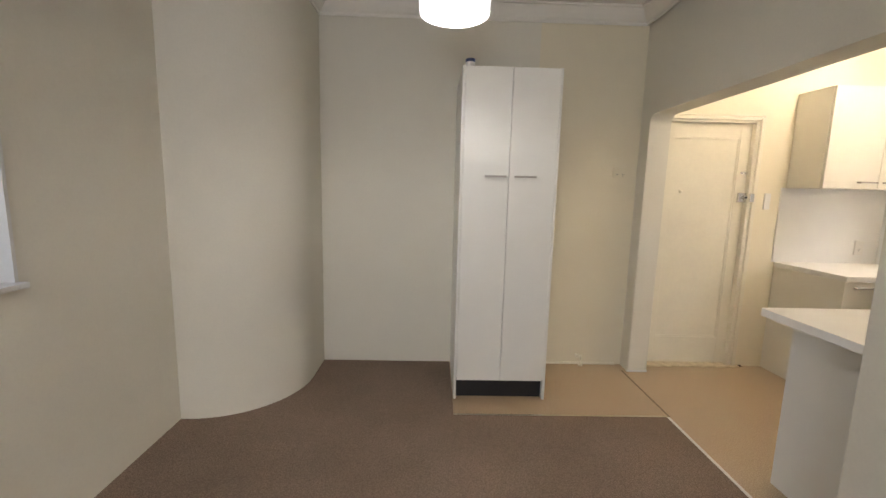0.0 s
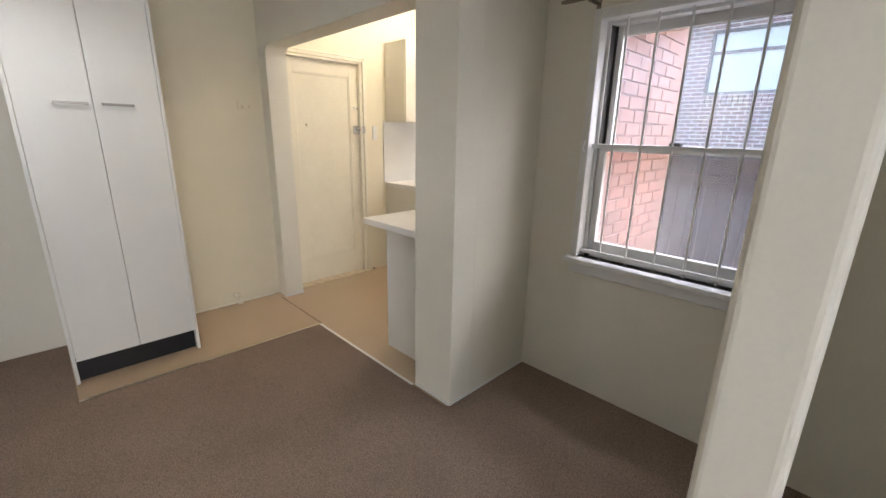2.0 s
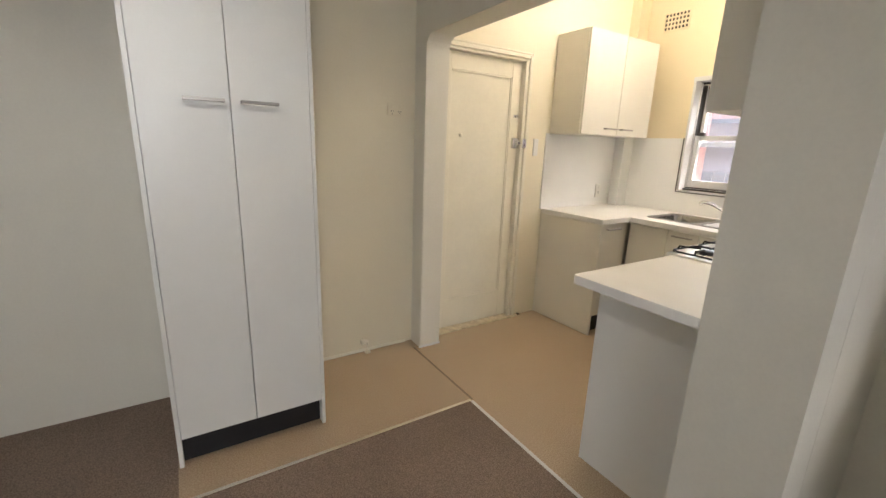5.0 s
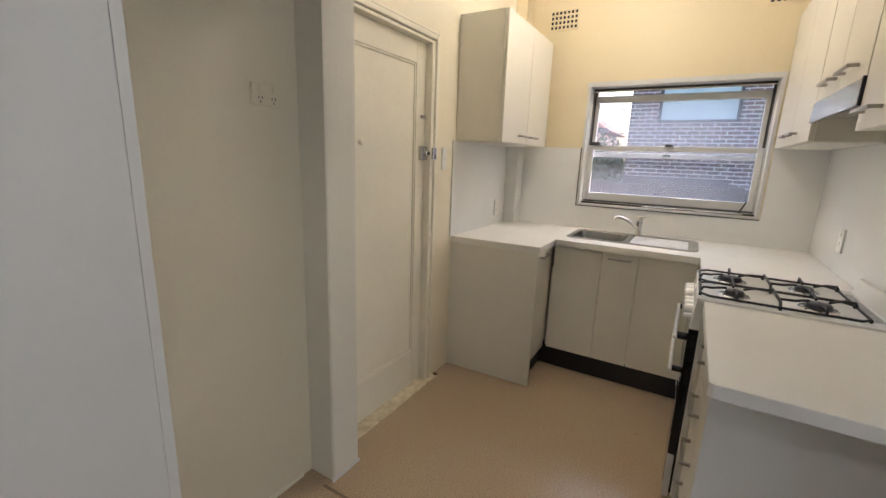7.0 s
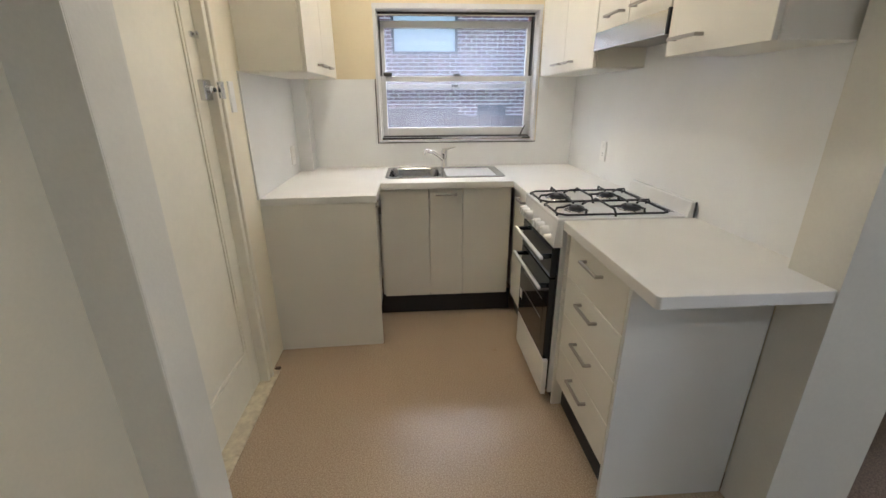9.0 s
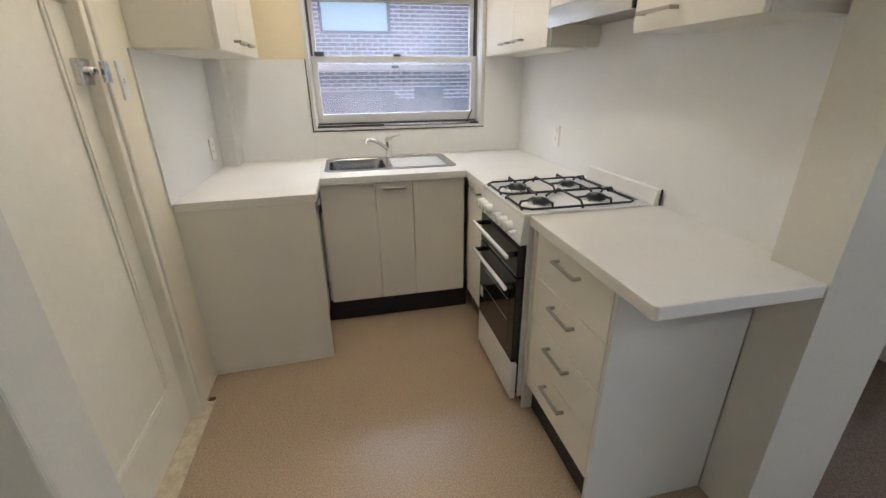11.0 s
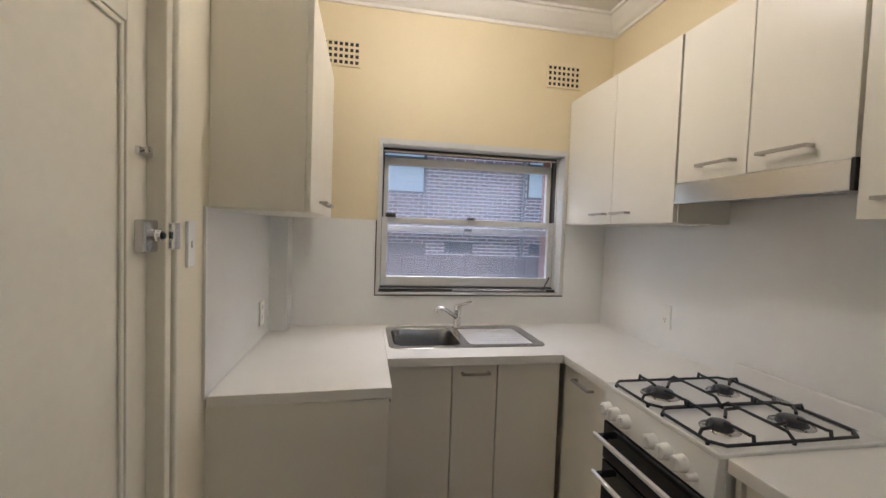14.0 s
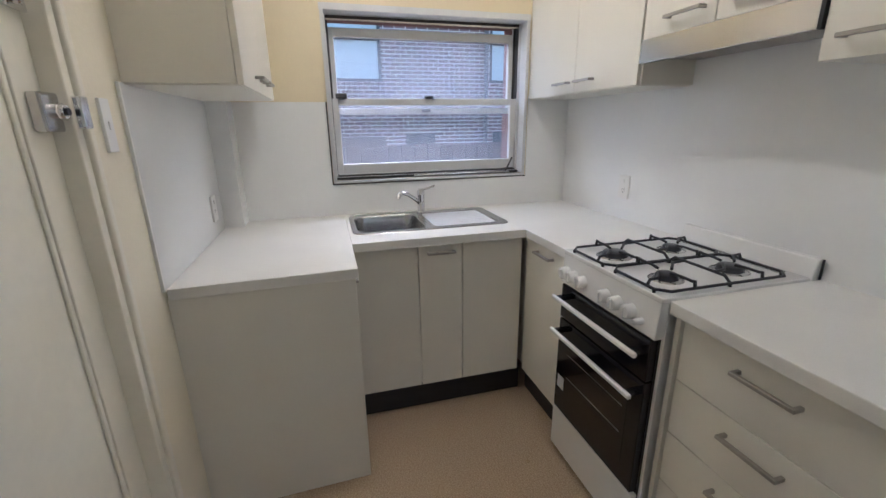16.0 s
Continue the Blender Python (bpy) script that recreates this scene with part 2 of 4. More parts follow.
# ---- building helpers ----
def box(bm, x0, y0, z0, x1, y1, z1):
    v = [bm.verts.new((x, y, z)) for z in (z0, z1) for y in (y0, y1) for x in (x0, x1)]
    for q in ((0, 2, 3, 1), (4, 5, 7, 6), (0, 1, 5, 4), (2, 6, 7, 3), (0, 4, 6, 2), (1, 3, 7, 5)):
        bm.faces.new([v[i] for i in q])
    return v


def boxes(*list_of):
    bm = bmesh.new()
    for b in list_of:
        box(bm, *b)
    return bm


def rounded(bm, width=0.002, segments=2):
    bmesh.ops.bevel(bm, geom=list(bm.edges), offset=width, segments=segments, affect="EDGES", profile=0.5)
    return bm


def tube(bm, points, r, sides=10, cap=True):
    """A round bar along points."""
    rings = []
    pts = [Vector(p) for p in points]
    for i, p in enumerate(pts):
        d = (pts[min(i + 1, len(pts) - 1)] - pts[max(i - 1, 0)]).normalized()
        q = d.to_track_quat("Z", "Y")
        rings.append([bm.verts.new(p + q @ Vector((r * math.cos(2 * math.pi * k / sides), r * math.sin(2 * math.pi * k / sides), 0))) for k in range(sides)])
    for a, b in zip(rings, rings[1:]):
        for k in range(sides):
            f = bm.faces.new((a[k], a[(k + 1) % sides], b[(k + 1) % sides], b[k]))
            f.smooth = True
    if cap:
        for fc in (bm.faces.new(rings[0][::-1]), bm.faces.new(rings[-1])):
            for e in fc.edges:
                e.smooth = False
    return bm


def lathe(bm, profile, centre, sides=32, axis="Z", caps=True):
    """A turned shape: profile of (radius, height) pairs round an axis through centre."""
    c = Vector(centre)
    rings = []
    for r, hgt in profile:
        ring = []
        for k in range(sides):
            a = 2 * math.pi * k / sides
            u, v = r * math.cos(a), r * math.sin(a)
            off = {"Z": (u, v, hgt), "Y": (u, hgt, -v), "X": (hgt, u, v)}[axis]
            ring.append(bm.verts.new(c + Vector(off)))
        rings.append(ring)
    for a, b in zip(rings, rings[1:]):
        for k in range(sides):
            f = bm.faces.new((a[k], a[(k + 1) % sides], b[(k + 1) % sides], b[k]))
            f.smooth = True
    if caps:
        for fc in (bm.faces.new(rings[0][::-1]), bm.faces.new(rings[-1])):
            for e in fc.edges:
                e.smooth = False
    return bm


def prism(bm, outline, axis, a, b):
    """An outline of 2D points pulled along an axis from a to b (X: outline in y, z; Y: in x, z; Z: in x, y)."""
    def at(p, h):
        return {"X": (h, p[0], p[1]), "Y": (p[0], h, p[1]), "Z": (p[0], p[1], h)}[axis]
    lo, hi = [bm.verts.new(at(p, a)) for p in outline], [bm.verts.new(at(p, b)) for p in outline]
    n = len(outline)
    for i in range(n):
        bm.faces.new((lo[i], lo[(i + 1) % n], hi[(i + 1) % n], hi[i]))
    bm.faces.new(lo[::-1])
    bm.faces.new(hi)
    bmesh.ops.recalc_face_normals(bm, faces=bm.faces)
    return bm


def rect_round(x0, y0, x1, y1, r, steps=5):
    out = []
    for cx, cy, a0 in ((x1 - r, y1 - r, 0), (x0 + r, y1 - r, 90), (x0 + r, y0 + r, 180), (x1 - r, y0 + r, 270)):
        for i in range(steps + 1):
            a = radians(a0 + 90 * i / steps)
            out.append((cx + r * math.cos(a), cy + r * math.sin(a)))
    return out


def base_of(ob):
    at = Vector((0, 0, 0))
    while ob:
        at += ob.location
        ob = ob.parent
    return at


def part(name, bm, mat, parent=None, label=""):
    """One mesh object from a bmesh in room coordinates."""
    at = base_of(parent)
    bmesh.ops.translate(bm, verts=bm.verts, vec=-at)
    bmesh.ops.recalc_face_normals(bm, faces=bm.faces)
    me = bpy.data.meshes.new(name)
    bm.to_mesh(me)
    bm.free()
    me.materials.append(mat)
    ob = new(name, me)
    ob.parent = parent
    if label:
        ob["label"] = label
    return ob


def thing(name, at, label, category, group="", kind=""):
    ob = new(name)
    ob.empty_display_size = 0.1
    ob.location = at
    return tagged(ob, label, category, group, kind)


def structure(name, bm, mat, label, category="wall"):
    return tagged(part(name, bm, mat), label, category, kind="structure")


# ---- plan (metres) ----
CEIL = 2.78
BACK = 3.47            # face of the wall with the entry door
LEFT = -1.35           # living room, left wall
RIGHT = 2.37           # nook window wall
SOUTH = -2.9
DIV0, DIV1 = 1.735, 1.895   # wall with the wide opening
KWIN = 3.93            # kitchen window wall
HOB = 1.50             # wall behind the stove
OUT = -0.55            # ground outside

# floors
structure("floor_carpet", boxes((LEFT - 0.3, SOUTH - 0.2, -0.12, 0.312, BACK + 0.2, 0.004), (0.312, SOUTH - 0.2, -0.12, DIV0 - 0.04, 2.64, 0.004),
                                (DIV0 - 0.04, SOUTH - 0.2, -0.12, RIGHT + 0.2, 1.30, 0.004)), M_CARPET, "worn plain brown carpet on the living room floor", "floor")
structure("floor_vinyl", boxes((0.312, 2.64, -0.12, DIV0 - 0.04, BACK + 0.2, 0), (DIV0 - 0.04, 1.30, -0.12, KWIN + 0.1, BACK + 0.2, 0)), M_VINYL,
          "speckled tan vinyl on the kitchen floor", "floor")
structure("trim_carpet_edge", boxes((0.312, 2.632, 0, DIV0 - 0.04, 2.650, 0.008)), M_ALUSTRIP, "thin metal strip where carpet meets vinyl", "trim")
structure("trim_floor_seam", boxes((DIV0 - 0.031, 2.65, 0, DIV0 - 0.019, 3.345, 0.003)), M_DARKSEAM, "dark seam in the tan vinyl", "trim")
structure("trim_opening_edge", boxes((DIV0 - 0.048, 1.575, 0, DIV0 - 0.032, 2.632, 0.008)), M_WHITEWOOD, "pale strip along the carpet edge", "trim")

# living room walls
structure("wall_back", boxes((-0.72, BACK, 0, 1.93, BACK + 0.2, CEIL), (1.93, BACK, 2.0, 2.667, BACK + 0.2, CEIL), (2.667, BACK, 0, KWIN + 0.3, BACK + 0.2, CEIL)),
          M_DOORWALL, "cream painted wall with the entry door, its less yellow light in the colour", "wall")
structure("wall_back_living", boxes((-0.72, BACK - 0.004, 0, 0.935, BACK, CEIL)), M_LIVING, "beige painted living room end wall", "wall")
structure("wall_back_hall", boxes((0.935, BACK - 0.004, 0, DIV0 + 0.02, BACK, CEIL)), M_HALL, "beige wall between pantry and entry door, kitchen's warm light in its colour", "wall")
R, CX, CY = 0.59, -1.31, 3.15
arc = [(-0.72, BACK + 0.2), (CX - 0.3, BACK + 0.2), (CX - 0.3, CY - R)]
arc += [(CX + R * math.sin(radians(a)), CY - R * math.cos(radians(a))) for a in range(0, 91, 2)]
bm = prism(bmesh.new(), arc, "Z", 0, CEIL)
structure("wall_curved", bm, M_LIVING, "beige painted wall curving out into the room", "wall")
structure("wall_left", boxes((LEFT - 0.25, SOUTH - 0.2, 0, LEFT, 1.10, CEIL), (LEFT - 0.25, 1.10, 0, LEFT, 1.69, 1.05), (LEFT - 0.25, 1.10, 2.05, LEFT, 1.69, CEIL),
                             (LEFT - 0.25, 1.69, 0, LEFT, 2.58, CEIL)), M_LIVING, "beige painted wall with a window", "wall")
structure("wall_south", boxes((LEFT - 0.25, SOUTH - 0.2, 0, -1.25, SOUTH, CEIL), (-1.25, SOUTH - 0.2, 0, 0.35, SOUTH, 0.85), (-1.25, SOUTH - 0.2, 2.15, 0.35, SOUTH, CEIL), (0.35, SOUTH - 0.2, 0, RIGHT + 0.28, SOUTH, CEIL)), M_LIVING, "beige painted wall behind the room", "wall")
# Unseen wall, added to keep the south daylight off the right wall.
structure("wall_south_blocker", boxes((0.85, -1.12, 0, RIGHT, -1.0, CEIL)), M_LIVING, "unseen beige wall added behind the partition to block south light", "wall")
WY0, WY1, WZ0, WZ1 = 0.235, 1.0, 0.775, 1.93
structure("wall_nook", boxes((RIGHT, SOUTH, OUT, RIGHT + 0.28, WY0, CEIL), (RIGHT, WY0, OUT, RIGHT + 0.28, WY1, WZ0), (RIGHT, WY0, WZ1, RIGHT + 0.28, WY1, CEIL),
                             (RIGHT, WY1, OUT, RIGHT + 0.28, 1.296, CEIL)), M_LIVING, "beige painted wall under and round the barred window", "wall")
bm = boxes((1.155, -0.03, 0, RIGHT, 0.105, CEIL))
bmesh.ops.bevel(bm, geom=[e for e in bm.edges if all(abs(v.co.x - 1.155) < 1e-4 for v in e.verts) and abs(e.verts[0].co.z - e.verts[1].co.z) > 1], offset=0.02, segments=4, affect="EDGES", profile=0.5)
structure("wall_partition", bm, M_LIVING, "short beige partition wall beside the window nook", "wall")

# wall with the wide opening: rounded at its far top corner
OPEN_TOP, JAMB0, JAMB1 = 2.005, 1.578, 3.326
outline = [(1.296, 0), (JAMB0, 0), (JAMB0, OPEN_TOP)]
outline += [(JAMB1 - 0.07 + 0.07 * math.sin(radians(a)), OPEN_TOP - 0.07 + 0.07 * math.cos(radians(a))) for a in range(0, 91, 15)]
outline += [(JAMB1, 0), (BACK - 0.004, 0), (BACK - 0.004, CEIL), (1.296, CEIL)]
bm = prism(bmesh.new(), outline, "X", DIV0, DIV1)
bmesh.ops.bevel(bm, geom=[e for e in bm.edges if abs(e.verts[0].co.z - e.verts[1].co.z) > 1 and all(v.co.z < 2 for v in e.verts) and all(abs(v.co.y - JAMB0) < 0.01 or abs(v.co.y - JAMB1) < 0.01 for v in e.verts)], offset=0.012, segments=3, affect="EDGES", profile=0.5)
for v in bm.verts:   # the wall runs slightly out of square
    v.co.x += (v.co.y - 2.5) * 0.016
structure("wall_opening", bm, M_LIVING, "beige painted wall with a wide opening to the kitchen", "wall")

# kitchen walls
structure("wall_nook_side", boxes((DIV1 - 0.022, 1.2955, 0, RIGHT, 1.300, CEIL)), M_LIVING, "beige painted side wall of the window nook", "wall")
structure("wall_stove", boxes((DIV1 - 0.017, 1.300, 0, RIGHT + 0.28, HOB, CEIL), (RIGHT + 0.28, 1.24, OUT, KWIN + 0.33, HOB, CEIL)), M_CREAM, "cream painted kitchen wall behind the stove", "wall")
KY0, KY1, KZ0, KZ1 = 1.785, 2.915, 1.090, 1.946
structure("wall_kitchen_window", boxes((KWIN, HOB, OUT, KWIN + 0.33, KY0, CEIL), (KWIN, KY1, OUT, KWIN + 0.33, BACK, CEIL), (KWIN, KY0, OUT, KWIN + 0.33, KY1, KZ0),
                                       (KWIN, KY0, KZ1, KWIN + 0.33, KY1, CEIL)), M_CREAM, "yellow cream kitchen wall round the sink window", "wall")
structure("wall_pipe_boxing", boxes((KWIN - 0.13, BACK - 0.09, 0, KWIN, BACK, CEIL)), M_CREAM, "narrow cream boxed-in pipe in the corner", "wall")

# ceilings and cornices
structure("ceiling", boxes((LEFT - 0.3, SOUTH - 0.2, CEIL, KWIN + 0.35, BACK + 0.22, CEIL + 0.15)), M_CEIL, "off-white plaster ceiling", "ceiling")


def cornice(name, points, closed=False):
    """A stepped cove along the top of the walls; points run with the room on their left."""
    prof = [(0.0, -0.11), (0.012, -0.11), (0.012, -0.092), (0.030, -0.082), (0.055, -0.058), (0.075, -0.032), (0.082, -0.016), (0.10, -0.016), (0.10, 0.0), (0, 0)]
    bm = bmesh.new()
    pts = [Vector((*p, CEIL - 0.001)) for p in points]
    rings = []
    for i, p in enumerate(pts):
        d0 = (p - pts[i - 1]).normalized() if i or closed else None
        d1 = (pts[(i + 1) % len(pts)] - p).normalized() if i < len(pts) - 1 or closed else None
        d0, d1 = d0 or d1, d1 or d0
        n0, n1 = Vector((-d0.y, d0.x, 0)), Vector((-d1.y, d1.x, 0))
        m = (n0 + n1).normalized()
        m = m / max(0.3, m.dot(n0))
        rings.append([bm.verts.new(p + m * u + Vector((0, 0, w))) for u, w in prof])
    pairs = list(zip(rings, rings[1:])) + ([(rings[-1], rings[0])] if closed else [])
    for a, b in pairs:
        for k in range(len(prof) - 1):
            bm.faces.new((a[k], a[k + 1], b[k + 1], b[k]))
    return structure(name, bm, M_CEIL, "off-white moulded plaster cornice", "trim")


curve_pts = [(CX + R * math.sin(radians(a)), CY - R * math.cos(radians(a))) for a in range(90, -1, -10)]
cornice("trim_cornice_living", [(RIGHT, 1.296), (DIV0, 1.296), (DIV0, BACK - 0.004), (-0.72, BACK - 0.004)] + curve_pts + [(LEFT, CY - R), (LEFT, SOUTH)])
cornice("trim_cornice_kitchen", [(DIV1, HOB), (KWIN, HOB), (KWIN, BACK - 0.09), (KWIN - 0.13, BACK - 0.09), (KWIN - 0.13, BACK), (DIV1, BACK)], closed=True)

# low skirting and worn paint lines
structure("baseboard_back", boxes((0.95, BACK - 0.012, 0, 1.70, BACK - 0.004, 0.018)), M_TRIMCREAM, "thin cream strip at the foot of the wall", "baseboard")
structure("baseboard_pier", boxes((DIV0 - 0.024, 1.29, 0, DIV0 - 0.018, 1.57, 0.012), (DIV0 - 0.024, 1.290, 0, RIGHT, 1.296, 0.012)), M_WHITEWOOD, "thin white strip at the foot of the wall", "baseboard")
structure("baseboard_stub", boxes((DIV0 + 0.005, JAMB1 - 0.006, 0, DIV1 + 0.012, JAMB1, 0.014)), M_WHITEWOOD, "thin white strip at the foot of the jamb", "baseboard")

# ---- fittings ----
def bar_handle(parent, a, b, out, size=0.0105, name="handle"):
    """A flat bow handle from a to b, standing off along out."""
    a, b, o = Vector(a), Vector(b), Vector(out)
    along = (b - a).normalized()
    s = size / 2
    third = along.cross(o).normalized() * s
    bm = bmesh.new()

    def slab(p, q, w):
        d = (q - p).normalized()
        w1 = w.normalized() * s
        w2 = d.cross(w1).normalized() * s
        v = [bm.verts.new(e + i * w1 + j * w2) for e in (p, q) for i, j in ((-1, -1), (1, -1), (1, 1), (-1, 1))]
        for f in ((3, 2, 1, 0), (4, 5, 6, 7), (0, 1, 5, 4), (1, 2, 6, 5), (2, 3, 7, 6), (3, 0, 4, 7)):
            bm.faces.new([v[i] for i in f])
    slab(a - along * s + o, b + along * s + o, third)
    slab(a, a + o * 0.98, third)
    slab(b, b + o * 0.98, third)
    bmesh.ops.recalc_face_normals(bm, faces=bm.faces)
    return part(name, rounded(bm, 0.0012, 1), M_HANDLE, parent, "satin metal bow handle")


def wall_plate(name, at, normal, w, h, label, rockers=1, sockets=0, category="switch", mat=None):
    """A small plastic plate on a wall: at its centre, facing normal ('-Y', '+Y', '-X')."""
    x, y, z = at
    t = thing(name, (x, y, z - h / 2), label, category)

    def slab(u0, u1, z0, z1, d0, d1):
        if normal == "-Y":
            return (x + u0, y - d1, z + z0, x + u1, y - d0, z + z1)
        if normal == "+Y":
            return (x + u0, y + d0, z + z0, x + u1, y + d1, z + z1)
        return (x - d1, y + u0, z + z0, x - d0, y + u1, z + z1)
    part("plate", rounded(boxes(slab(-w / 2, w / 2, -h / 2, h / 2, 0, 0.009)), 0.002), mat or M_PLASTIC, t)
    for i in range(rockers):
        u = (i - (rockers - 1) / 2) * w * 0.45
        zz = 0.0 if not sockets else h * 0.25
        part("rocker", rounded(boxes(slab(u - 0.006, u + 0.006, zz - 0.010, zz + 0.010, 0.009, 0.013)), 0.001, 1), mat or M_PLASTIC, t)
    for i in range(sockets):
        u = (i - (sockets - 1) / 2) * w * 0.45
        part("pin_hole", boxes(slab(u - 0.008, u - 0.005, -0.016, -0.006, 0.008, 0.0095), slab(u + 0.005, u + 0.008, -0.016, -0.006, 0.008, 0.0095),
                               slab(u - 0.0015, u + 0.0015, -0.028, -0.020, 0.008, 0.0095)), M_KICK, t, "dark socket slots")
    return t


# ---- living room ----
# pantry cupboard
PX0, PX1, PY0, PH = 0.318, 0.945, 2.852, 2.18
pantry = thing("pantry_cupboard", ((PX0 + PX1) / 2, 3.15, 0), "tall white laminate pantry cupboard with two doors, on a black kickboard", "cupboard")
part("carcass", rounded(boxes((PX0, PY0 + 0.0, 0, PX0 + 0.017, BACK - 0.006, PH), (PX1 - 0.017, PY0, 0, PX1, BACK - 0.006, PH), (PX0 + 0.017, PY0 + 0.02, PH - 0.02, PX1 - 0.017, BACK - 0.006, PH),
                              (PX0 + 0.017, PY0 + 0.03, 0.145, PX1 - 0.017, BACK - 0.006, 0.163)), 0.001, 1), M_LAMINATE, pantry)
part("kickboard", boxes((PX0 + 0.017, PY0 + 0.045, 0.0, PX1 - 0.017, PY0 + 0.06, 0.145)), M_KICK, pantry, "black recessed kickboard")
mid = (PX0 + PX1) / 2
for x0, x1, hx in ((PX0 + 0.019, mid - 0.0015, 0.545), (mid + 0.0015, PX1 - 0.019, 0.735)):
    d = part("door", rounded(boxes((x0, PY0 - 0.004, 0.138, x1, PY0 + 0.014, PH - 0.004)), 0.0012, 1), M_LAMINATE, pantry)
    bar_handle(d, (hx - 0.062, PY0 - 0.004, 1.513), (hx + 0.062, PY0 - 0.004, 1.513), (0, -0.022, 0), 0.012)
jar = thing("jar", (0.375, 3.0, PH), "small white jar with a dark blue lid on the pantry", "jar")
part("body", lathe(bmesh.new(), [(0.027, 0), (0.030, 0.004), (0.030, 0.052), (0.027, 0.058)], (0.375, 3.0, PH), 20), M_PLASTIC, jar)
part("lid", lathe(bmesh.new(), [(0.031, 0.058), (0.032, 0.061), (0.032, 0.076), (0.029, 0.079)], (0.375, 3.0, PH), 20), M_BLUELID, jar, "dark blue screw lid")

# pendant lamp
LX, LY = 0.23, 2.09
pend = thing("pendant_lamp", (LX, LY, 2.165), "lit white drum pendant lamp hanging from the ceiling", "lamp")
part("shade", lathe(bmesh.new(), [(0.146, 0.002), (0.149, 0.0), (0.152, 0.004), (0.153, 0.03), (0.153, 0.20), (0.150, 0.206), (0.147, 0.20), (0.149, 0.03), (0.146, 0.004)], (LX, LY, 2.165), 48, caps=False), M_SHADE, pend, "white drum shade")
part("spider", tube(tube(bmesh.new(), [(LX - 0.148, LY, 2.36), (LX + 0.148, LY, 2.36)], 0.002, 6), [(LX, LY - 0.148, 2.36), (LX, LY + 0.148, 2.36)], 0.002, 6), M_PLASTIC, pend)
part("cord", tube(bmesh.new(), [(LX, LY, 2.33), (LX, LY, CEIL - 0.03)], 0.004), M_PLASTIC, pend)
part("ceiling_rose", lathe(bmesh.new(), [(0.045, -0.03), (0.05, -0.02), (0.05, -0.002)], (LX, LY, CEIL), 24), M_PLASTIC, pend)
part("lamp_holder", lathe(bmesh.new(), [(0.018, 2.285), (0.022, 2.295), (0.022, 2.335), (0.010, 2.345)], (LX, LY, 0), 16), M_PLASTIC, pend)


def sash_window(name, x_in, y0, y1, z0, z1, label, meet, drop, frame_mat):
    """A double-hung window in a wall that faces the room towards -x. The upper sash hangs drop metres low."""
    w = thing(name, (x_in, (y0 + y1) / 2, z0), label, "window", kind="structure")
    xa, xb = x_in + 0.055, x_in + 0.155
    fr = 0.022
    part("window_frame", rounded(boxes((xa, y0, z0, xb, y0 + fr, z1), (xa, y1 - fr, z0, xb, y1, z1), (xa, y0 + fr, z1 - 0.02, xb, y1 - fr, z1), (xa, y0 + fr, z0, xb, y1 - fr, z0 + 0.014)), 0.002, 1), frame_mat, w)
    part("sash_track", boxes((xa + 0.052, y0 + fr, z0 + 0.014, xa + 0.058, y0 + fr + 0.012, z1 - 0.02), (xa + 0.052, y1 - fr - 0.012, z0 + 0.014, xa + 0.058, y1 - fr, z1 - 0.02),
                             (xa + 0.002, y0 + fr, z0 + 0.014, xa + 0.045, y1 - fr, z0 + 0.022)), M_DARKGAP, w, "dark sash track")
    # Grey strips over the white outer jambs hold their dusky shade as colour.
    part("jamb_shade_strip", boxes((xa + 0.059, y0 + fr, z0 + 0.015, xa + 0.099, y0 + fr + 0.0028, meet - 0.09), (xa + 0.059, y1 - fr - 0.0028, z0 + 0.015, xa + 0.099, y1 - fr, meet - 0.09)), M_PIPE, w, "grey strip with the outer jamb's shade as its colour")
    part("pulley_track", boxes((xa + 0.010, y0 + fr, meet + 0.02, xa + 0.050, y0 + fr + 0.003, z1 - 0.021), (xa + 0.010, y1 - fr - 0.003, meet + 0.02, xa + 0.050, y1 - fr, z1 - 0.021)), M_DARKGAP, w, "dark empty track above the lower sash")
    st = 0.034

    def sash(nm, xs, za, zb, bottom, top):
        ya, yb = y0 + fr + 0.003, y1 - fr - 0.003
        s = part(nm, rounded(boxes((xs, ya, za, xs + 0.034, ya + st, zb), (xs, yb - st, za, xs + 0.034, yb, zb), (xs, ya + st, za, xs + 0.034, yb - st, za + bottom), (xs, ya + st, zb - top, xs + 0.034, yb - st, zb)), 0.003, 2), frame_mat, w)
        p = part("pane", boxes((xs + 0.015, ya + st - 0.004, za + bottom - 0.004, xs + 0.018, yb - st + 0.004, zb - top + 0.004)), M_GLASS, s, "clear window glass")
        p.visible_shadow = False
        return s
    sash("upper_sash", xa + 0.06, meet - 0.02 - drop, z1 - 0.02 - drop, 0.034, 0.045)
    sash("lower_sash", xa + 0.012, z0 + 0.026, meet + 0.018, 0.055, 0.036)
    part("catch", rounded(boxes((xa - 0.006, (y0 + y1) / 2 - 0.024, meet + 0.018, xa + 0.03, (y0 + y1) / 2 + 0.024, meet + 0.032)), 0.003), M_DARKGAP, w, "dark metal sash catch")
    return w


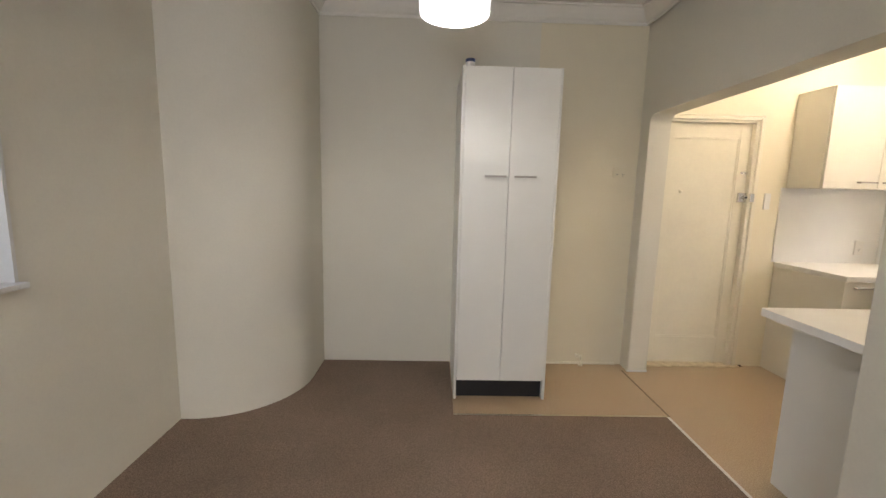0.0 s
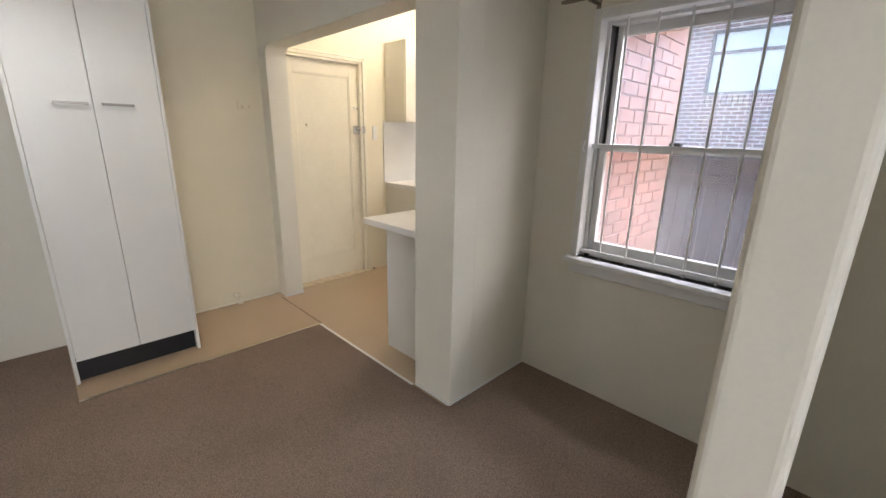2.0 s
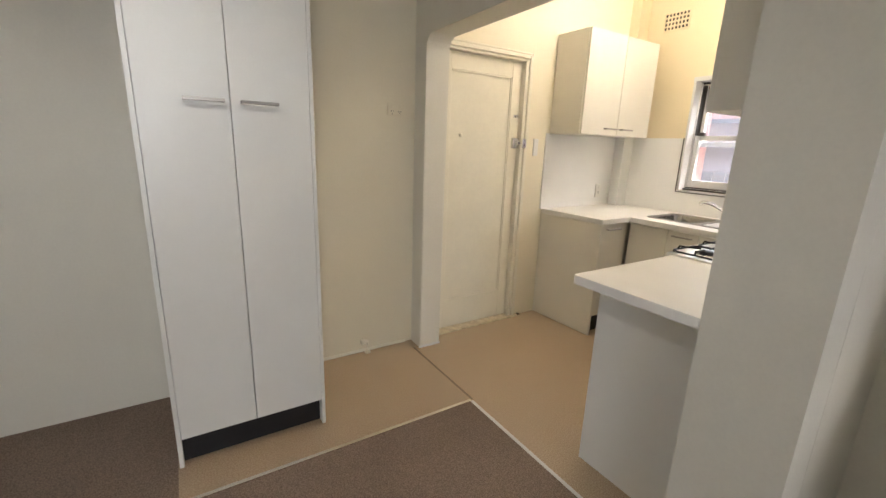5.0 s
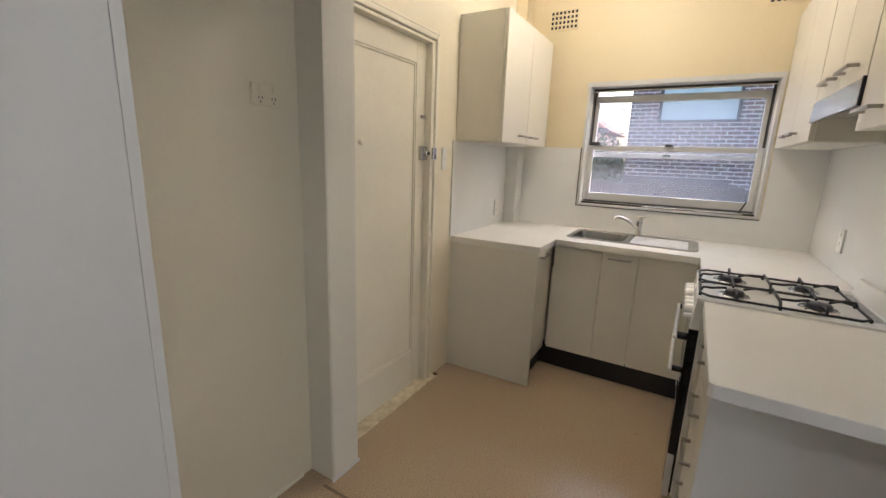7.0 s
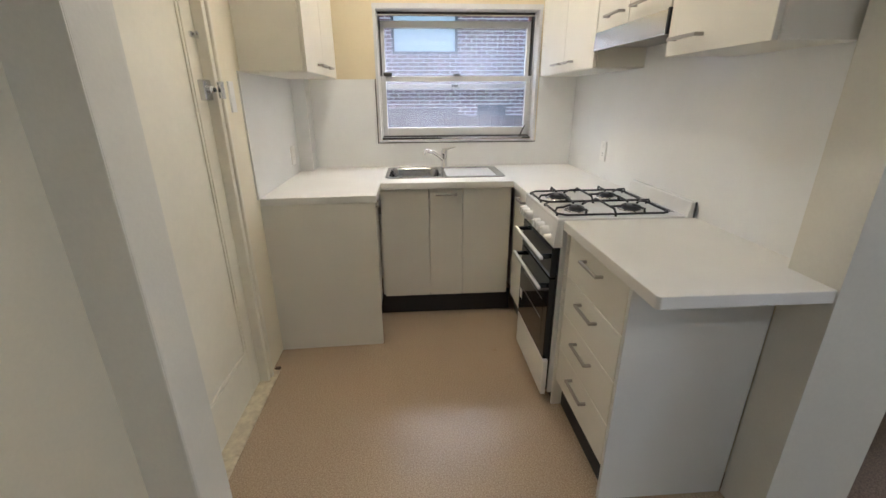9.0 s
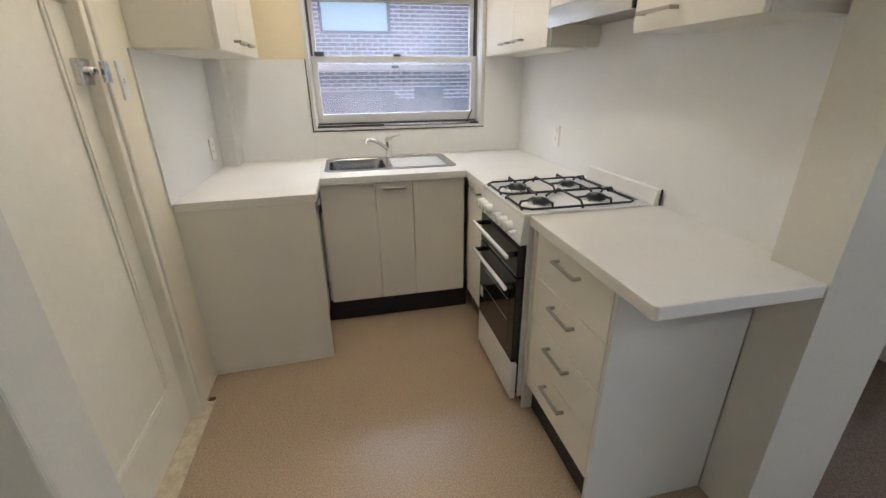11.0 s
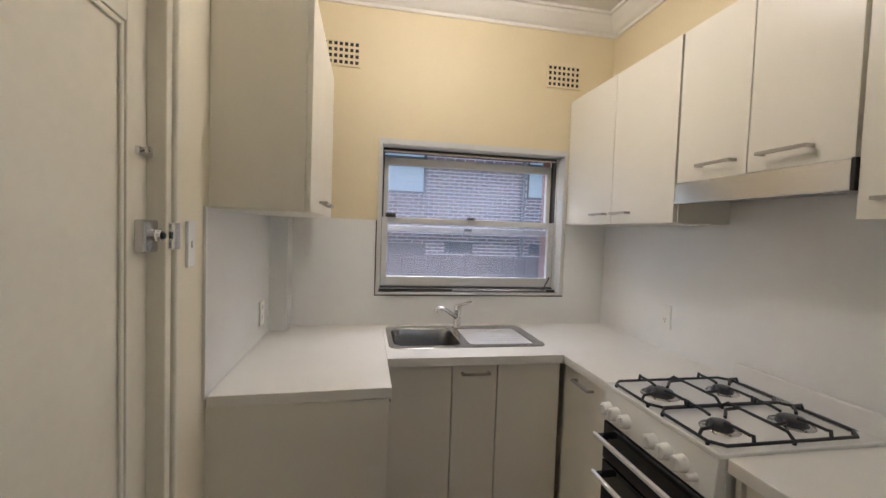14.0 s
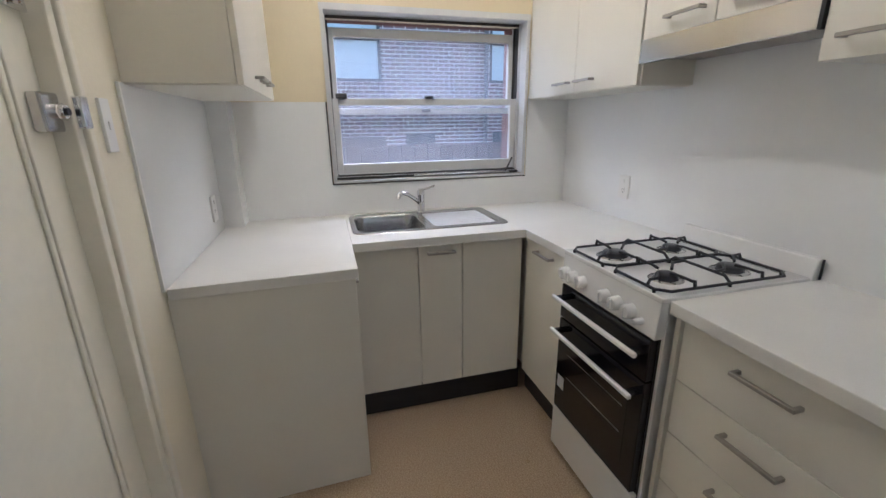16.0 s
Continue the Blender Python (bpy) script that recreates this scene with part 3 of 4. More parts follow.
lw = sash_window("window_living", RIGHT, WY0, WY1, WZ0, WZ1, "white painted double-hung window with security bars", 1.345, 0.0, M_WHITEWOOD)
part("window_sill", rounded(boxes((RIGHT - 0.055, WY0 - 0.055, WZ0 - 0.028, RIGHT + 0.058, WY1 + 0.055, WZ0)), 0.006), M_WHITEWOOD, lw)
part("outer_reveal", boxes((RIGHT + 0.158, WY0 + 0.001, WZ0 + 0.002, RIGHT + 0.283, WY0 + 0.006, WZ1 - 0.002), (RIGHT + 0.158, WY1 - 0.006, WZ0 + 0.002, RIGHT + 0.283, WY1 - 0.001, WZ1 - 0.002), (RIGHT + 0.158, WY0 + 0.0065, WZ1 - 0.006, RIGHT + 0.283, WY1 - 0.0065, WZ1 - 0.001)), M_REDBRICK, lw, "brick reveal outside the window")
part("apron", rounded(boxes((RIGHT - 0.020, WY0 - 0.03, WZ0 - 0.085, RIGHT - 0.001, WY1 + 0.03, WZ0 - 0.028)), 0.004), M_WHITEWOOD, lw)
for nm, b in (("architrave", (RIGHT - 0.016, WY1 - 0.006, WZ0, RIGHT + 0.055, WY1 + 0.032, WZ1 + 0.04)), ("architrave", (RIGHT - 0.016, WY0 - 0.032, WZ0, RIGHT + 0.055, WY0 + 0.006, WZ1 + 0.04)),
              ("architrave", (RIGHT - 0.016, WY0 + 0.006, WZ1 - 0.006, RIGHT + 0.055, WY1 - 0.006, WZ1 + 0.04))):
    part(nm, rounded(boxes(b), 0.004), M_WHITEWOOD, lw)
for i in range(5):
    y = 0.352 + i * 0.134
    part("security_bar", tube(bmesh.new(), [(RIGHT + 0.030, y, WZ0 + 0.0), (RIGHT + 0.030, y, WZ1 - 0.006)], 0.0058, 8), M_WHITEWOOD, lw)
for z in (1.352, WZ0 + 0.03):
    part("cross_bar", rounded(boxes((RIGHT + 0.024, WY0 + 0.006, z - 0.010, RIGHT + 0.036, WY1 - 0.006, z + 0.010)), 0.001, 1), M_WHITEWOOD, lw)
part("hook", tube(bmesh.new(), [(RIGHT - 0.012, WY1 + 0.012, 1.385), (RIGHT - 0.028, WY1 + 0.014, 1.36), (RIGHT - 0.026, WY1 + 0.012, 1.33), (RIGHT - 0.012, WY1 + 0.010, 1.325)], 0.004, 8), M_WHITEWOOD, lw)
part("sash_lock", lathe(bmesh.new(), [(0.012, 0), (0.014, 0.01), (0.010, 0.022), (0.012, 0.035), (0.006, 0.04)], (RIGHT + 0.045, WY1 - 0.035, WZ0 + 0.0), 12), M_DARKGAP, lw, "tarnished dark sash lock")

rod = thing("curtain_rod", (RIGHT - 0.09, 0.6, 2.0), "bare metal curtain rod on a bracket above the window", "curtain rod")
part("pole", tube(bmesh.new(), [(RIGHT - 0.09, 0.12, 2.005), (RIGHT - 0.09, 1.165, 2.005)], 0.008), M_ROD, rod)
part("sleeve", tube(bmesh.new(), [(RIGHT - 0.09, 0.7, 2.005), (RIGHT - 0.09, 1.150, 2.005)], 0.0098), M_ROD, rod)
for y in (1.02, 0.2):
    part("bracket", rounded(boxes((RIGHT - 0.10, y - 0.008, 1.985, RIGHT, y + 0.008, 1.997), (RIGHT - 0.012, y - 0.010, 1.965, RIGHT, y + 0.010, 2.02)), 0.002, 1), M_ROD, rod)

# window on the left wall
w2 = thing("window_side", (LEFT, 1.40, 1.05), "white painted window in the living room side wall", "window", kind="structure")
part("window_frame", rounded(boxes((LEFT - 0.2, 1.10, 1.05, LEFT - 0.1, 1.15, 2.05), (LEFT - 0.2, 1.64, 1.05, LEFT - 0.1, 1.69, 2.05), (LEFT - 0.2, 1.15, 2.0, LEFT - 0.1, 1.64, 2.05), (LEFT - 0.2, 1.15, 1.05, LEFT - 0.1, 1.64, 1.11),
                                   (LEFT - 0.19, 1.375, 1.11, LEFT - 0.12, 1.415, 2.0)), 0.003), M_WHITEWOOD, w2)
part("lining", boxes((LEFT - 0.1, 1.676, 1.05, LEFT + 0.004, 1.69, 2.05), (LEFT - 0.1, 1.10, 1.05, LEFT + 0.004, 1.114, 2.05), (LEFT - 0.1, 1.114, 2.036, LEFT + 0.004, 1.676, 2.05)), M_WHITEWOOD, w2)
part("window_sill", rounded(boxes((LEFT - 0.1, 1.07, 1.03, LEFT + 0.035, 1.70, 1.052)), 0.004), M_WHITEWOOD, w2)
pn = part("pane", boxes((LEFT - 0.16, 1.15, 1.11, LEFT - 0.157, 1.64, 2.0)), M_GLASS, w2, "clear window glass")
pn.visible_shadow = False

# Unseen window, added where the southern daylight comes from.
w3 = thing("window_south", (0, SOUTH, 0.85), "wide white painted window behind the room", "window", kind="structure")
part("window_frame", rounded(boxes((-1.25, SOUTH - 0.14, 0.85, -1.20, SOUTH - 0.05, 2.15), (0.30, SOUTH - 0.14, 0.85, 0.35, SOUTH - 0.05, 2.15), (-1.20, SOUTH - 0.14, 2.1, 0.30, SOUTH - 0.05, 2.15), (-1.20, SOUTH - 0.14, 0.85, 0.30, SOUTH - 0.05, 0.91),
                                   (-0.475, SOUTH - 0.13, 0.91, -0.425, SOUTH - 0.06, 2.1)), 0.003), M_WHITEWOOD, w3)
part("window_sill", rounded(boxes((-1.28, SOUTH - 0.05, 0.83, 0.38, SOUTH + 0.04, 0.85)), 0.004), M_WHITEWOOD, w3)
pn = part("pane", boxes((-1.20, SOUTH - 0.10, 0.91, 0.30, SOUTH - 0.097, 2.1)), M_GLASS, w3, "clear window glass")
pn.visible_shadow = False

wall_plate("power_outlet", (1.615, BACK - 0.004, 1.583), "-Y", 0.115, 0.072, "cream painted double power outlet on the alcove wall", 2, 2, "outlet", M_HALL)
wall_plate("power_outlet", (RIGHT, -0.446, 0.14), "-X", 0.115, 0.072, "white double power outlet low on the wall", 2, 2, "outlet")
bay = thing("gas_bayonet", (1.403, 3.43, 0), "small cream painted gas fitting rising from the floor", "gas fitting")
part("pipe", tube(bmesh.new(), [(1.403, 3.435, 0), (1.403, 3.435, 0.07), (1.400, 3.43, 0.085), (1.373, 3.425, 0.09)], 0.010), M_TRIMCREAM, bay)
part("cap", lathe(bmesh.new(), [(0.016, -0.014), (0.018, -0.01), (0.018, 0.012), (0.014, 0.016)], (1.368, 3.424, 0.09), 14, "X"), M_TRIMCREAM, bay)
part("base_flange", lathe(bmesh.new(), [(0.02, 0), (0.02, 0.006), (0.012, 0.01)], (1.403, 3.435, 0), 14), M_TRIMCREAM, bay)

# ---- kitchen ----
# entry door
DX0, DX1, DZ1 = 1.925, 2.667, 1.985
door = thing("door_entry", ((DX0 + DX1) / 2, BACK, 0), "closed cream painted entry door with one tall recessed panel", "door", kind="structure")
yf = BACK + 0.028
leaf = part("leaf", rounded(boxes((DX0 + 0.01, yf, 0.018, 2.035, yf + 0.04, DZ1), (2.570, yf, 0.018, DX1 - 0.012, yf + 0.04, DZ1), (2.035, yf, 1.875, 2.570, yf + 0.04, DZ1), (2.035, yf, 0.018, 2.570, yf + 0.04, 0.24)), 0.0015, 1), M_TRIMCREAM, door)
part("panel", boxes((2.03, yf + 0.012, 0.235, 2.575, yf + 0.03, 1.88)), M_TRIMCREAM, leaf)
for b, sg in (((2.035, 0.24, 2.047, 1.875), 0), ((2.558, 0.24, 2.570, 1.875), 0), ((2.047, 1.863, 2.558, 1.875), 0), ((2.047, 0.24, 2.558, 0.254), 0)):
    part("bead", rounded(boxes((b[0], yf + 0.004, b[1], b[2], yf + 0.012, b[3])), 0.003), M_TRIMCREAM, leaf)
for b in ((DX1 - 0.012, BACK - 0.014, 0, 2.684, BACK + 0.06, 2.003), (DX0 - 0.006, BACK - 0.014, 0, DX0 + 0.01, BACK + 0.06, 2.003), (DX0 + 0.01, BACK - 0.014, DZ1 + 0.003, DX1 - 0.012, BACK + 0.06, 2.003)):
    part("jamb", rounded(boxes(b), 0.003), M_TRIMCREAM, door)
for b in ((2.6865, BACK - 0.024, 0, 2.711, BACK, 2.033), (1.897, BACK - 0.024, 0, 1.917, BACK, 2.033), (1.917, BACK - 0.024, 2.006, 2.6865, BACK, 2.033)):
    part("architrave", rounded(boxes(b), 0.006, 3), M_TRIMCREAM, door)
for b in ((2.713, BACK - 0.015, 0, 2.729, BACK, 2.050), (1.897, BACK - 0.015, 2.035, 2.713, BACK, 2.050)):
    part("outer_moulding", rounded(boxes(b), 0.005, 3), M_TRIMCREAM, door)
lock = part("rim_lock", rounded(boxes((2.595, yf - 0.024, 1.375, 2.662, yf, 1.452)), 0.005), M_STEEL, door, "satin chrome rim lock")
part("snib", lathe(bmesh.new(), [(0.016, 0), (0.017, -0.012), (0.013, -0.016)], (2.642, yf - 0.024, 1.415), 20, "Y"), M_CHROME, lock)
part("key_barrel", lathe(bmesh.new(), [(0.008, 0), (0.008, -0.005)], (2.642, yf - 0.040, 1.415), 14, "Y"), M_KICK, lock)
part("strike_box", rounded(boxes((2.664, BACK - 0.030, 1.380, 2.698, BACK - 0.012, 1.448)), 0.004), M_CHROME, door, "chrome lock keeper")
ch = part("door_chain", rounded(boxes((2.595, yf - 0.012, 1.598, 2.675, yf - 0.002, 1.618), (2.658, yf - 0.038, 1.583, 2.700, BACK - 0.010, 1.627)), 0.003), M_CHROME, door, "small chrome door chain")
part("chain_stud", lathe(bmesh.new(), [(0.006, 0), (0.009, -0.014), (0.006, -0.018)], (2.615, yf - 0.010, 1.612), 12, "Y"), M_CHROME, ch)
part("door_viewer", lathe(bmesh.new(), [(0.013, 0), (0.013, -0.012), (0.009, -0.016)], (2.137, yf + 0.012, 1.452), 16, "Y"), M_TRIMCREAM, door)
structure("trim_door_threshold", rounded(boxes((1.90, BACK - 0.045, 0.0, 2.76, BACK + 0.06, 0.012)), 0.004), M_RUSTY, "chipped cream threshold strip under the door", "trim")
structure("trim_threshold_end", rounded(boxes((2.745, BACK - 0.046, 0.010, 2.768, BACK - 0.016, 0.019)), 0.005), M_BARK, "broken bare timber end of the threshold", "trim")
wall_plate("light_switch", (2.822, BACK, 1.388), "-Y", 0.048, 0.128, "narrow cream light switch with one rocker beside the door", 1, 0)

# splashbacks
structure("trim_splash_stove", boxes((DIV1 + 0.004, HOB, 0.9, 1.93, HOB + 0.006, 1.545), (1.93, HOB, 0.9, KWIN, HOB + 0.006, 1.69)), M_SPLASH, "glossy white splashback behind the stove", "splashback")
structure("trim_splash_window", boxes((KWIN - 0.006, HOB + 0.006, 0.9, KWIN, KY0 - 0.012, 1.535), (KWIN - 0.006, KY0 - 0.012, 0.9, KWIN, KY1 + 0.012, KZ0 - 0.012), (KWIN - 0.006, KY1 + 0.012, 0.9, KWIN, BACK - 0.09, 1.50)), M_SPLASH, "white splashback round the sink window", "splashback")
structure("trim_splash_side", boxes((2.935, BACK - 0.006, 0.9, KWIN - 0.13, BACK, 1.50), (KWIN - 0.136, BACK - 0.096, 0.9, KWIN - 0.13, BACK - 0.006, 1.5), (KWIN - 0.13, BACK - 0.096, 0.9, KWIN - 0.006, BACK - 0.09, 1.5)), M_SPLASH, "white splashback beside the door", "splashback")
structure("trim_splash_edge", rounded(boxes((2.925, BACK - 0.010, 0.9, 2.935, BACK, 1.50)), 0.002), M_PLASTIC, "white edging strip of the splashback", "trim")
wall_plate("power_outlet", (3.345, HOB + 0.006, 1.065), "+Y", 0.072, 0.115, "white power outlet on the splashback behind the stove", 1, 1, "outlet")
wall_plate("power_outlet", (3.63, BACK - 0.006, 1.03), "-Y", 0.072, 0.115, "white power outlet on the side splashback", 1, 1, "outlet")

# kitchen window
kw = sash_window("window_kitchen", KWIN + 0.02, KY0, KY1, KZ0, KZ1, "white painted double-hung kitchen window with dropped upper sash", 1.505, 0.045, M_WHITEWOOD)
part("lining", boxes((KWIN - 0.008, KY1 - 0.014, KZ0, KWIN + 0.073, KY1 + 0.004, KZ1), (KWIN - 0.008, KY0 - 0.004, KZ0, KWIN + 0.073, KY0 + 0.014, KZ1), (KWIN - 0.010, KY0 - 0.007, KZ1 - 0.016, KWIN + 0.073, KY1 + 0.007, KZ1 + 0.014)), M_WHITEWOOD, kw)
part("window_sill", rounded(boxes((KWIN - 0.010, KY0 - 0.004, KZ0 - 0.014, KWIN + 0.073, KY1 + 0.004, KZ0)), 0.003), M_WHITEWOOD, kw)
part("bottom_track", boxes((KWIN + 0.045, KY0 + 0.016, KZ0, KWIN + 0.073, KY1 - 0.016, KZ0 + 0.012)), M_DARKGAP, kw, "dark sash track")
part("head_track", boxes((KWIN + 0.076, KY0 + 0.024, KZ1 - 0.036, KWIN + 0.100, KY1 - 0.024, KZ1 - 0.021)), M_DARKGAP, kw, "dark track under the window head")
part("head_strip", boxes((KWIN + 0.072, KY0 + 0.024, KZ1 - 0.044, KWIN + 0.084, KY1 - 0.024, KZ1 - 0.0365)), M_ALUSTRIP, kw, "bright metal strip under the window head")
part("outer_reveal", boxes((KWIN + 0.178, KY0 + 0.001, KZ0 + 0.002, KWIN + 0.332, KY0 + 0.006, KZ1 - 0.002), (KWIN + 0.178, KY1 - 0.006, KZ0 + 0.002, KWIN + 0.332, KY1 - 0.001, KZ1 - 0.002), (KWIN + 0.178, KY0 + 0.0065, KZ1 - 0.006, KWIN + 0.332, KY1 - 0.0065, KZ1 - 0.001)), M_REDBRICK, kw, "brick reveal outside the window")
part("stay_rod", tube(bmesh.new(), [(KWIN + 0.035, KY0 + 0.08, KZ0 + 0.008), (KWIN + 0.030, KY1 - 0.45, KZ0 + 0.008)], 0.005, 8), M_CHROME, kw)
part("lever", tube(bmesh.new(), [(KWIN + 0.04, KY0 + 0.10, KZ0 + 0.015), (KWIN + 0.02, KY0 + 0.085, KZ0 + 0.06), (KWIN + 0.018, KY0 + 0.07, KZ0 + 0.095)], 0.005, 8), M_DARKGAP, kw, "dark metal window lever")
part("side_latch", rounded(boxes((KWIN + 0.066, KY1 - 0.105, 1.523, KWIN + 0.100, KY1 - 0.045, 1.548)), 0.004), M_DARKGAP, kw, "dark metal side latch on the meeting rail")
part("upper_catch", rounded(boxes((KWIN + 0.118, 2.335, 1.452, KWIN + 0.134, 2.383, 1.468)), 0.003), M_DARKGAP, kw, "dark metal catch on the dropped upper sash")
part("edge_line", boxes((KWIN - 0.011, KY0 - 0.010, KZ0 - 0.020, KWIN - 0.006, KY1 + 0.012, KZ0 - 0.014), (KWIN - 0.011, KY1 + 0.006, KZ0 - 0.014, KWIN - 0.006, KY1 + 0.012, 1.50)), M_DARKGAP, kw, "dark sealant line")


def vent(y0, y1, z0, z1):
    v = thing("wall_vent", (KWIN, (y0 + y1) / 2, z0), "cream plaster wall vent with rows of square holes", "vent", "kitchen vents")
    bm = bmesh.new()
    nx, nz = 7, 4
    py, pz = (y1 - y0) / nx, (z1 - z0) / nz
    for i in range(nx + 1):
        box(bm, KWIN - 0.008, y0 + i * py - py * 0.19, z0 - pz * 0.25, KWIN, y0 + i * py + py * 0.19, z1 + pz * 0.25)
    for i in range(nx):
        for k in range(nz + 1):
            box(bm, KWIN - 0.008, y0 + i * py + py * 0.19, z0 + k * pz - pz * 0.19, KWIN, y0 + (i + 1) * py - py * 0.19, z0 + k * pz + pz * 0.19)
    part("grille", bm, M_CREAM, v)
    part("duct", boxes((KWIN - 0.002, y0, z0, KWIN - 0.0005, y1, z1)), M_KICK, v, "dark duct behind the grille")


vent(3.04, 3.24, 2.340, 2.470)
vent(1.727, 1.932, 2.343, 2.472)

# base cupboards
KH, TOPZ = 0.15, 0.862


def cupboard_front(parent, axis, at, a, b, z0, z1, handle=None, out=-1, name="door"):
    """A flat front in the plane axis=at between a and b; handle: (from, to, z) along it."""
    t = 0.018
    if axis == "X":
        bm = boxes((at, a + 0.0022, z0, at + t, b - 0.0022, z1))
    else:
        bm = boxes((a + 0.0022, at - (t if out > 0 else 0), z0, b - 0.0022, at + (t if out < 0 else 0), z1))
    d = part(name, rounded(bm, 0.0012, 1), M_KITLAM, parent)
    if handle:
        h0, h1, z = handle
        if axis == "X":
            bar_handle(d, (at, h0, z), (at, h1, z), (-0.026, 0, 0))
        else:
            bar_handle(d, (h0, at, z), (h1, at, z), (0, 0.026 * out, 0))
    return d


c1 = thing("base_cupboard", (3.2, 3.18, 0), "white laminate corner base cupboard with end panel beside the door", "cupboard", "kitchen base units")
part("end_panel", rounded(prism(bmesh.new(), [(2.974, 2.888), (2.991, 2.888), (2.991, BACK), (2.955, BACK)], "Z", 0, TOPZ), 0.001, 1), M_KITLAM, c1)
part("body", boxes((2.992, 2.93, KH, 3.90, BACK, TOPZ - 0.002)), M_KITLAM, c1)
cupboard_front(c1, "Y", 2.905, 2.992, 3.30, KH - 0.005, TOPZ - 0.005, (3.06, 3.19, 0.82), -1)
part("kickboard", boxes((2.990, 2.945, 0, 3.36, 2.96, KH)), M_KICK, c1, "black recessed kickboard")
c2 = thing("base_cupboard", (3.6, 2.48, 0), "white laminate sink cupboard with three doors, beneath the window", "cupboard", "kitchen base units")
part("body", boxes((3.332, 2.10, KH, 3.88, 2.90, TOPZ - 0.16)), M_KITLAM, c2)
cupboard_front(c2, "X", 3.312, 2.59, 2.888, KH - 0.005, TOPZ - 0.005)
cupboard_front(c2, "X", 3.312, 2.381, 2.59, KH - 0.005, TOPZ - 0.005, (2.425, 2.545, 0.825))
cupboard_front(c2, "X", 3.312, 2.078, 2.381, KH - 0.005, TOPZ - 0.005)
part("kickboard", boxes((3.352, 2.05, 0, 3.367, 2.945, KH)), M_KICK, c2, "black recessed kickboard")
c3 = thing("base_cupboard", (3.1, 1.78, 0), "narrow white base cupboard between stove and corner", "cupboard", "kitchen base units")
part("body", boxes((2.935, HOB + 0.008, KH, 3.88, 2.036, TOPZ - 0.002)), M_KITLAM, c3)
cupboard_front(c3, "Y", 2.056, 2.937, 3.308, KH - 0.005, TOPZ - 0.005, (3.06, 3.19, 0.82), 1)
part("kickboard", boxes((2.935, 1.995, 0, 3.352, 2.010, KH)), M_KICK, c3, "black recessed kickboard")
c4 = thing("drawer_unit", (2.15, 1.78, 0), "white laminate unit of four drawers with end panel", "drawers", "kitchen base units")
part("body", boxes((1.900, 1.580, KH, 2.385, 2.026, TOPZ - 0.002)), M_KITLAM, c4)
part("end_panel", rounded(boxes((1.882, 1.580, 0.0, 1.899, 2.046, TOPZ)), 0.001, 1), M_LAMINATE, c4)
part("filler", rounded(boxes((2.387, 1.60, 0.0, 2.403, 2.056, TOPZ)), 0.001, 1), M_KITLAM, c4)
zs = [0.145, 0.322, 0.498, 0.675, 0.857]
for za, zb in zip(zs, zs[1:]):
    cupboard_front(c4, "Y", 2.046, 1.900, 2.385, za + 0.0015, zb - 0.0015, (2.072, 2.212, zb - 0.053), 1, "drawer")
part("kickboard", boxes((1.900, 1.995, 0, 2.387, 2.010, KH)), M_KICK, c4, "black recessed kickboard")

# worktops: left of the sink, under the window, either side of the stove
T0, T1 = 0.864, 0.902
wt = thing("worktop", (3.6, 2.6, T0), "white laminate worktop in a U round the kitchen", "worktop")
SX0, SX1, SY0, SY1 = 3.450, 3.845, 2.11, 2.850   # cut-out for the sink
part("top_side", rounded(prism(bmesh.new(), [(2.968, 2.878), (KWIN - 0.006, 2.878), (KWIN - 0.006, BACK - 0.006), (2.946, BACK - 0.006)], "Z", T0, T1), 0.003), M_BENCH, wt)
part("top_window", boxes((3.289, 2.075, T0, SX0, 2.877, T1), (SX1, 2.075, T0, KWIN - 0.006, 2.877, T1), (SX0, 2.075, T0, SX1, SY0, T1), (SX0, SY1, T0, SX1, 2.877, T1)), M_BENCH, wt)
part("top_corner", rounded(boxes((2.922, HOB + 0.006, T0, KWIN - 0.006, 2.0745, T1)), 0.002), M_BENCH, wt)
bar_top = [(1.882, HOB + 0.006), (2.418, HOB + 0.006), (2.418, 2.068), (1.736, 2.068), (1.726, 2.058), (1.724, JAMB0 + 0.002), (1.882, JAMB0 + 0.002)]
bm = prism(bmesh.new(), bar_top, "Z", T0, T1)
bmesh.ops.bevel(bm, geom=[e for e in bm.edges if all(v.co.x < 1.76 or v.co.y > 2.0 for v in e.verts)], offset=0.003, segments=2, affect="EDGES", profile=0.5)
part("top_bar", bm, M_BENCH, wt)

# sink
sk = thing("sink", (3.65, 2.47, T1), "stainless steel sink with one bowl and ribbed drainer", "sink")
bm = bmesh.new()
outer = rect_round(3.43, 2.085, 3.868, 2.862, 0.05)
bowl = rect_round(3.463, 2.505, 3.825, 2.838, 0.06)
drain = rect_round(3.475, 2.13, 3.81, 2.475, 0.04)
zr = T1 + 0.004


def loop(pts, z):
    return [bm.verts.new((x, y, z)) for x, y in pts]


def stitch(a, b):
    for i in range(len(a)):
        f = bm.faces.new((a[i], a[(i + 1) % len(a)], b[(i + 1) % len(b)], b[i]))
        f.smooth = True


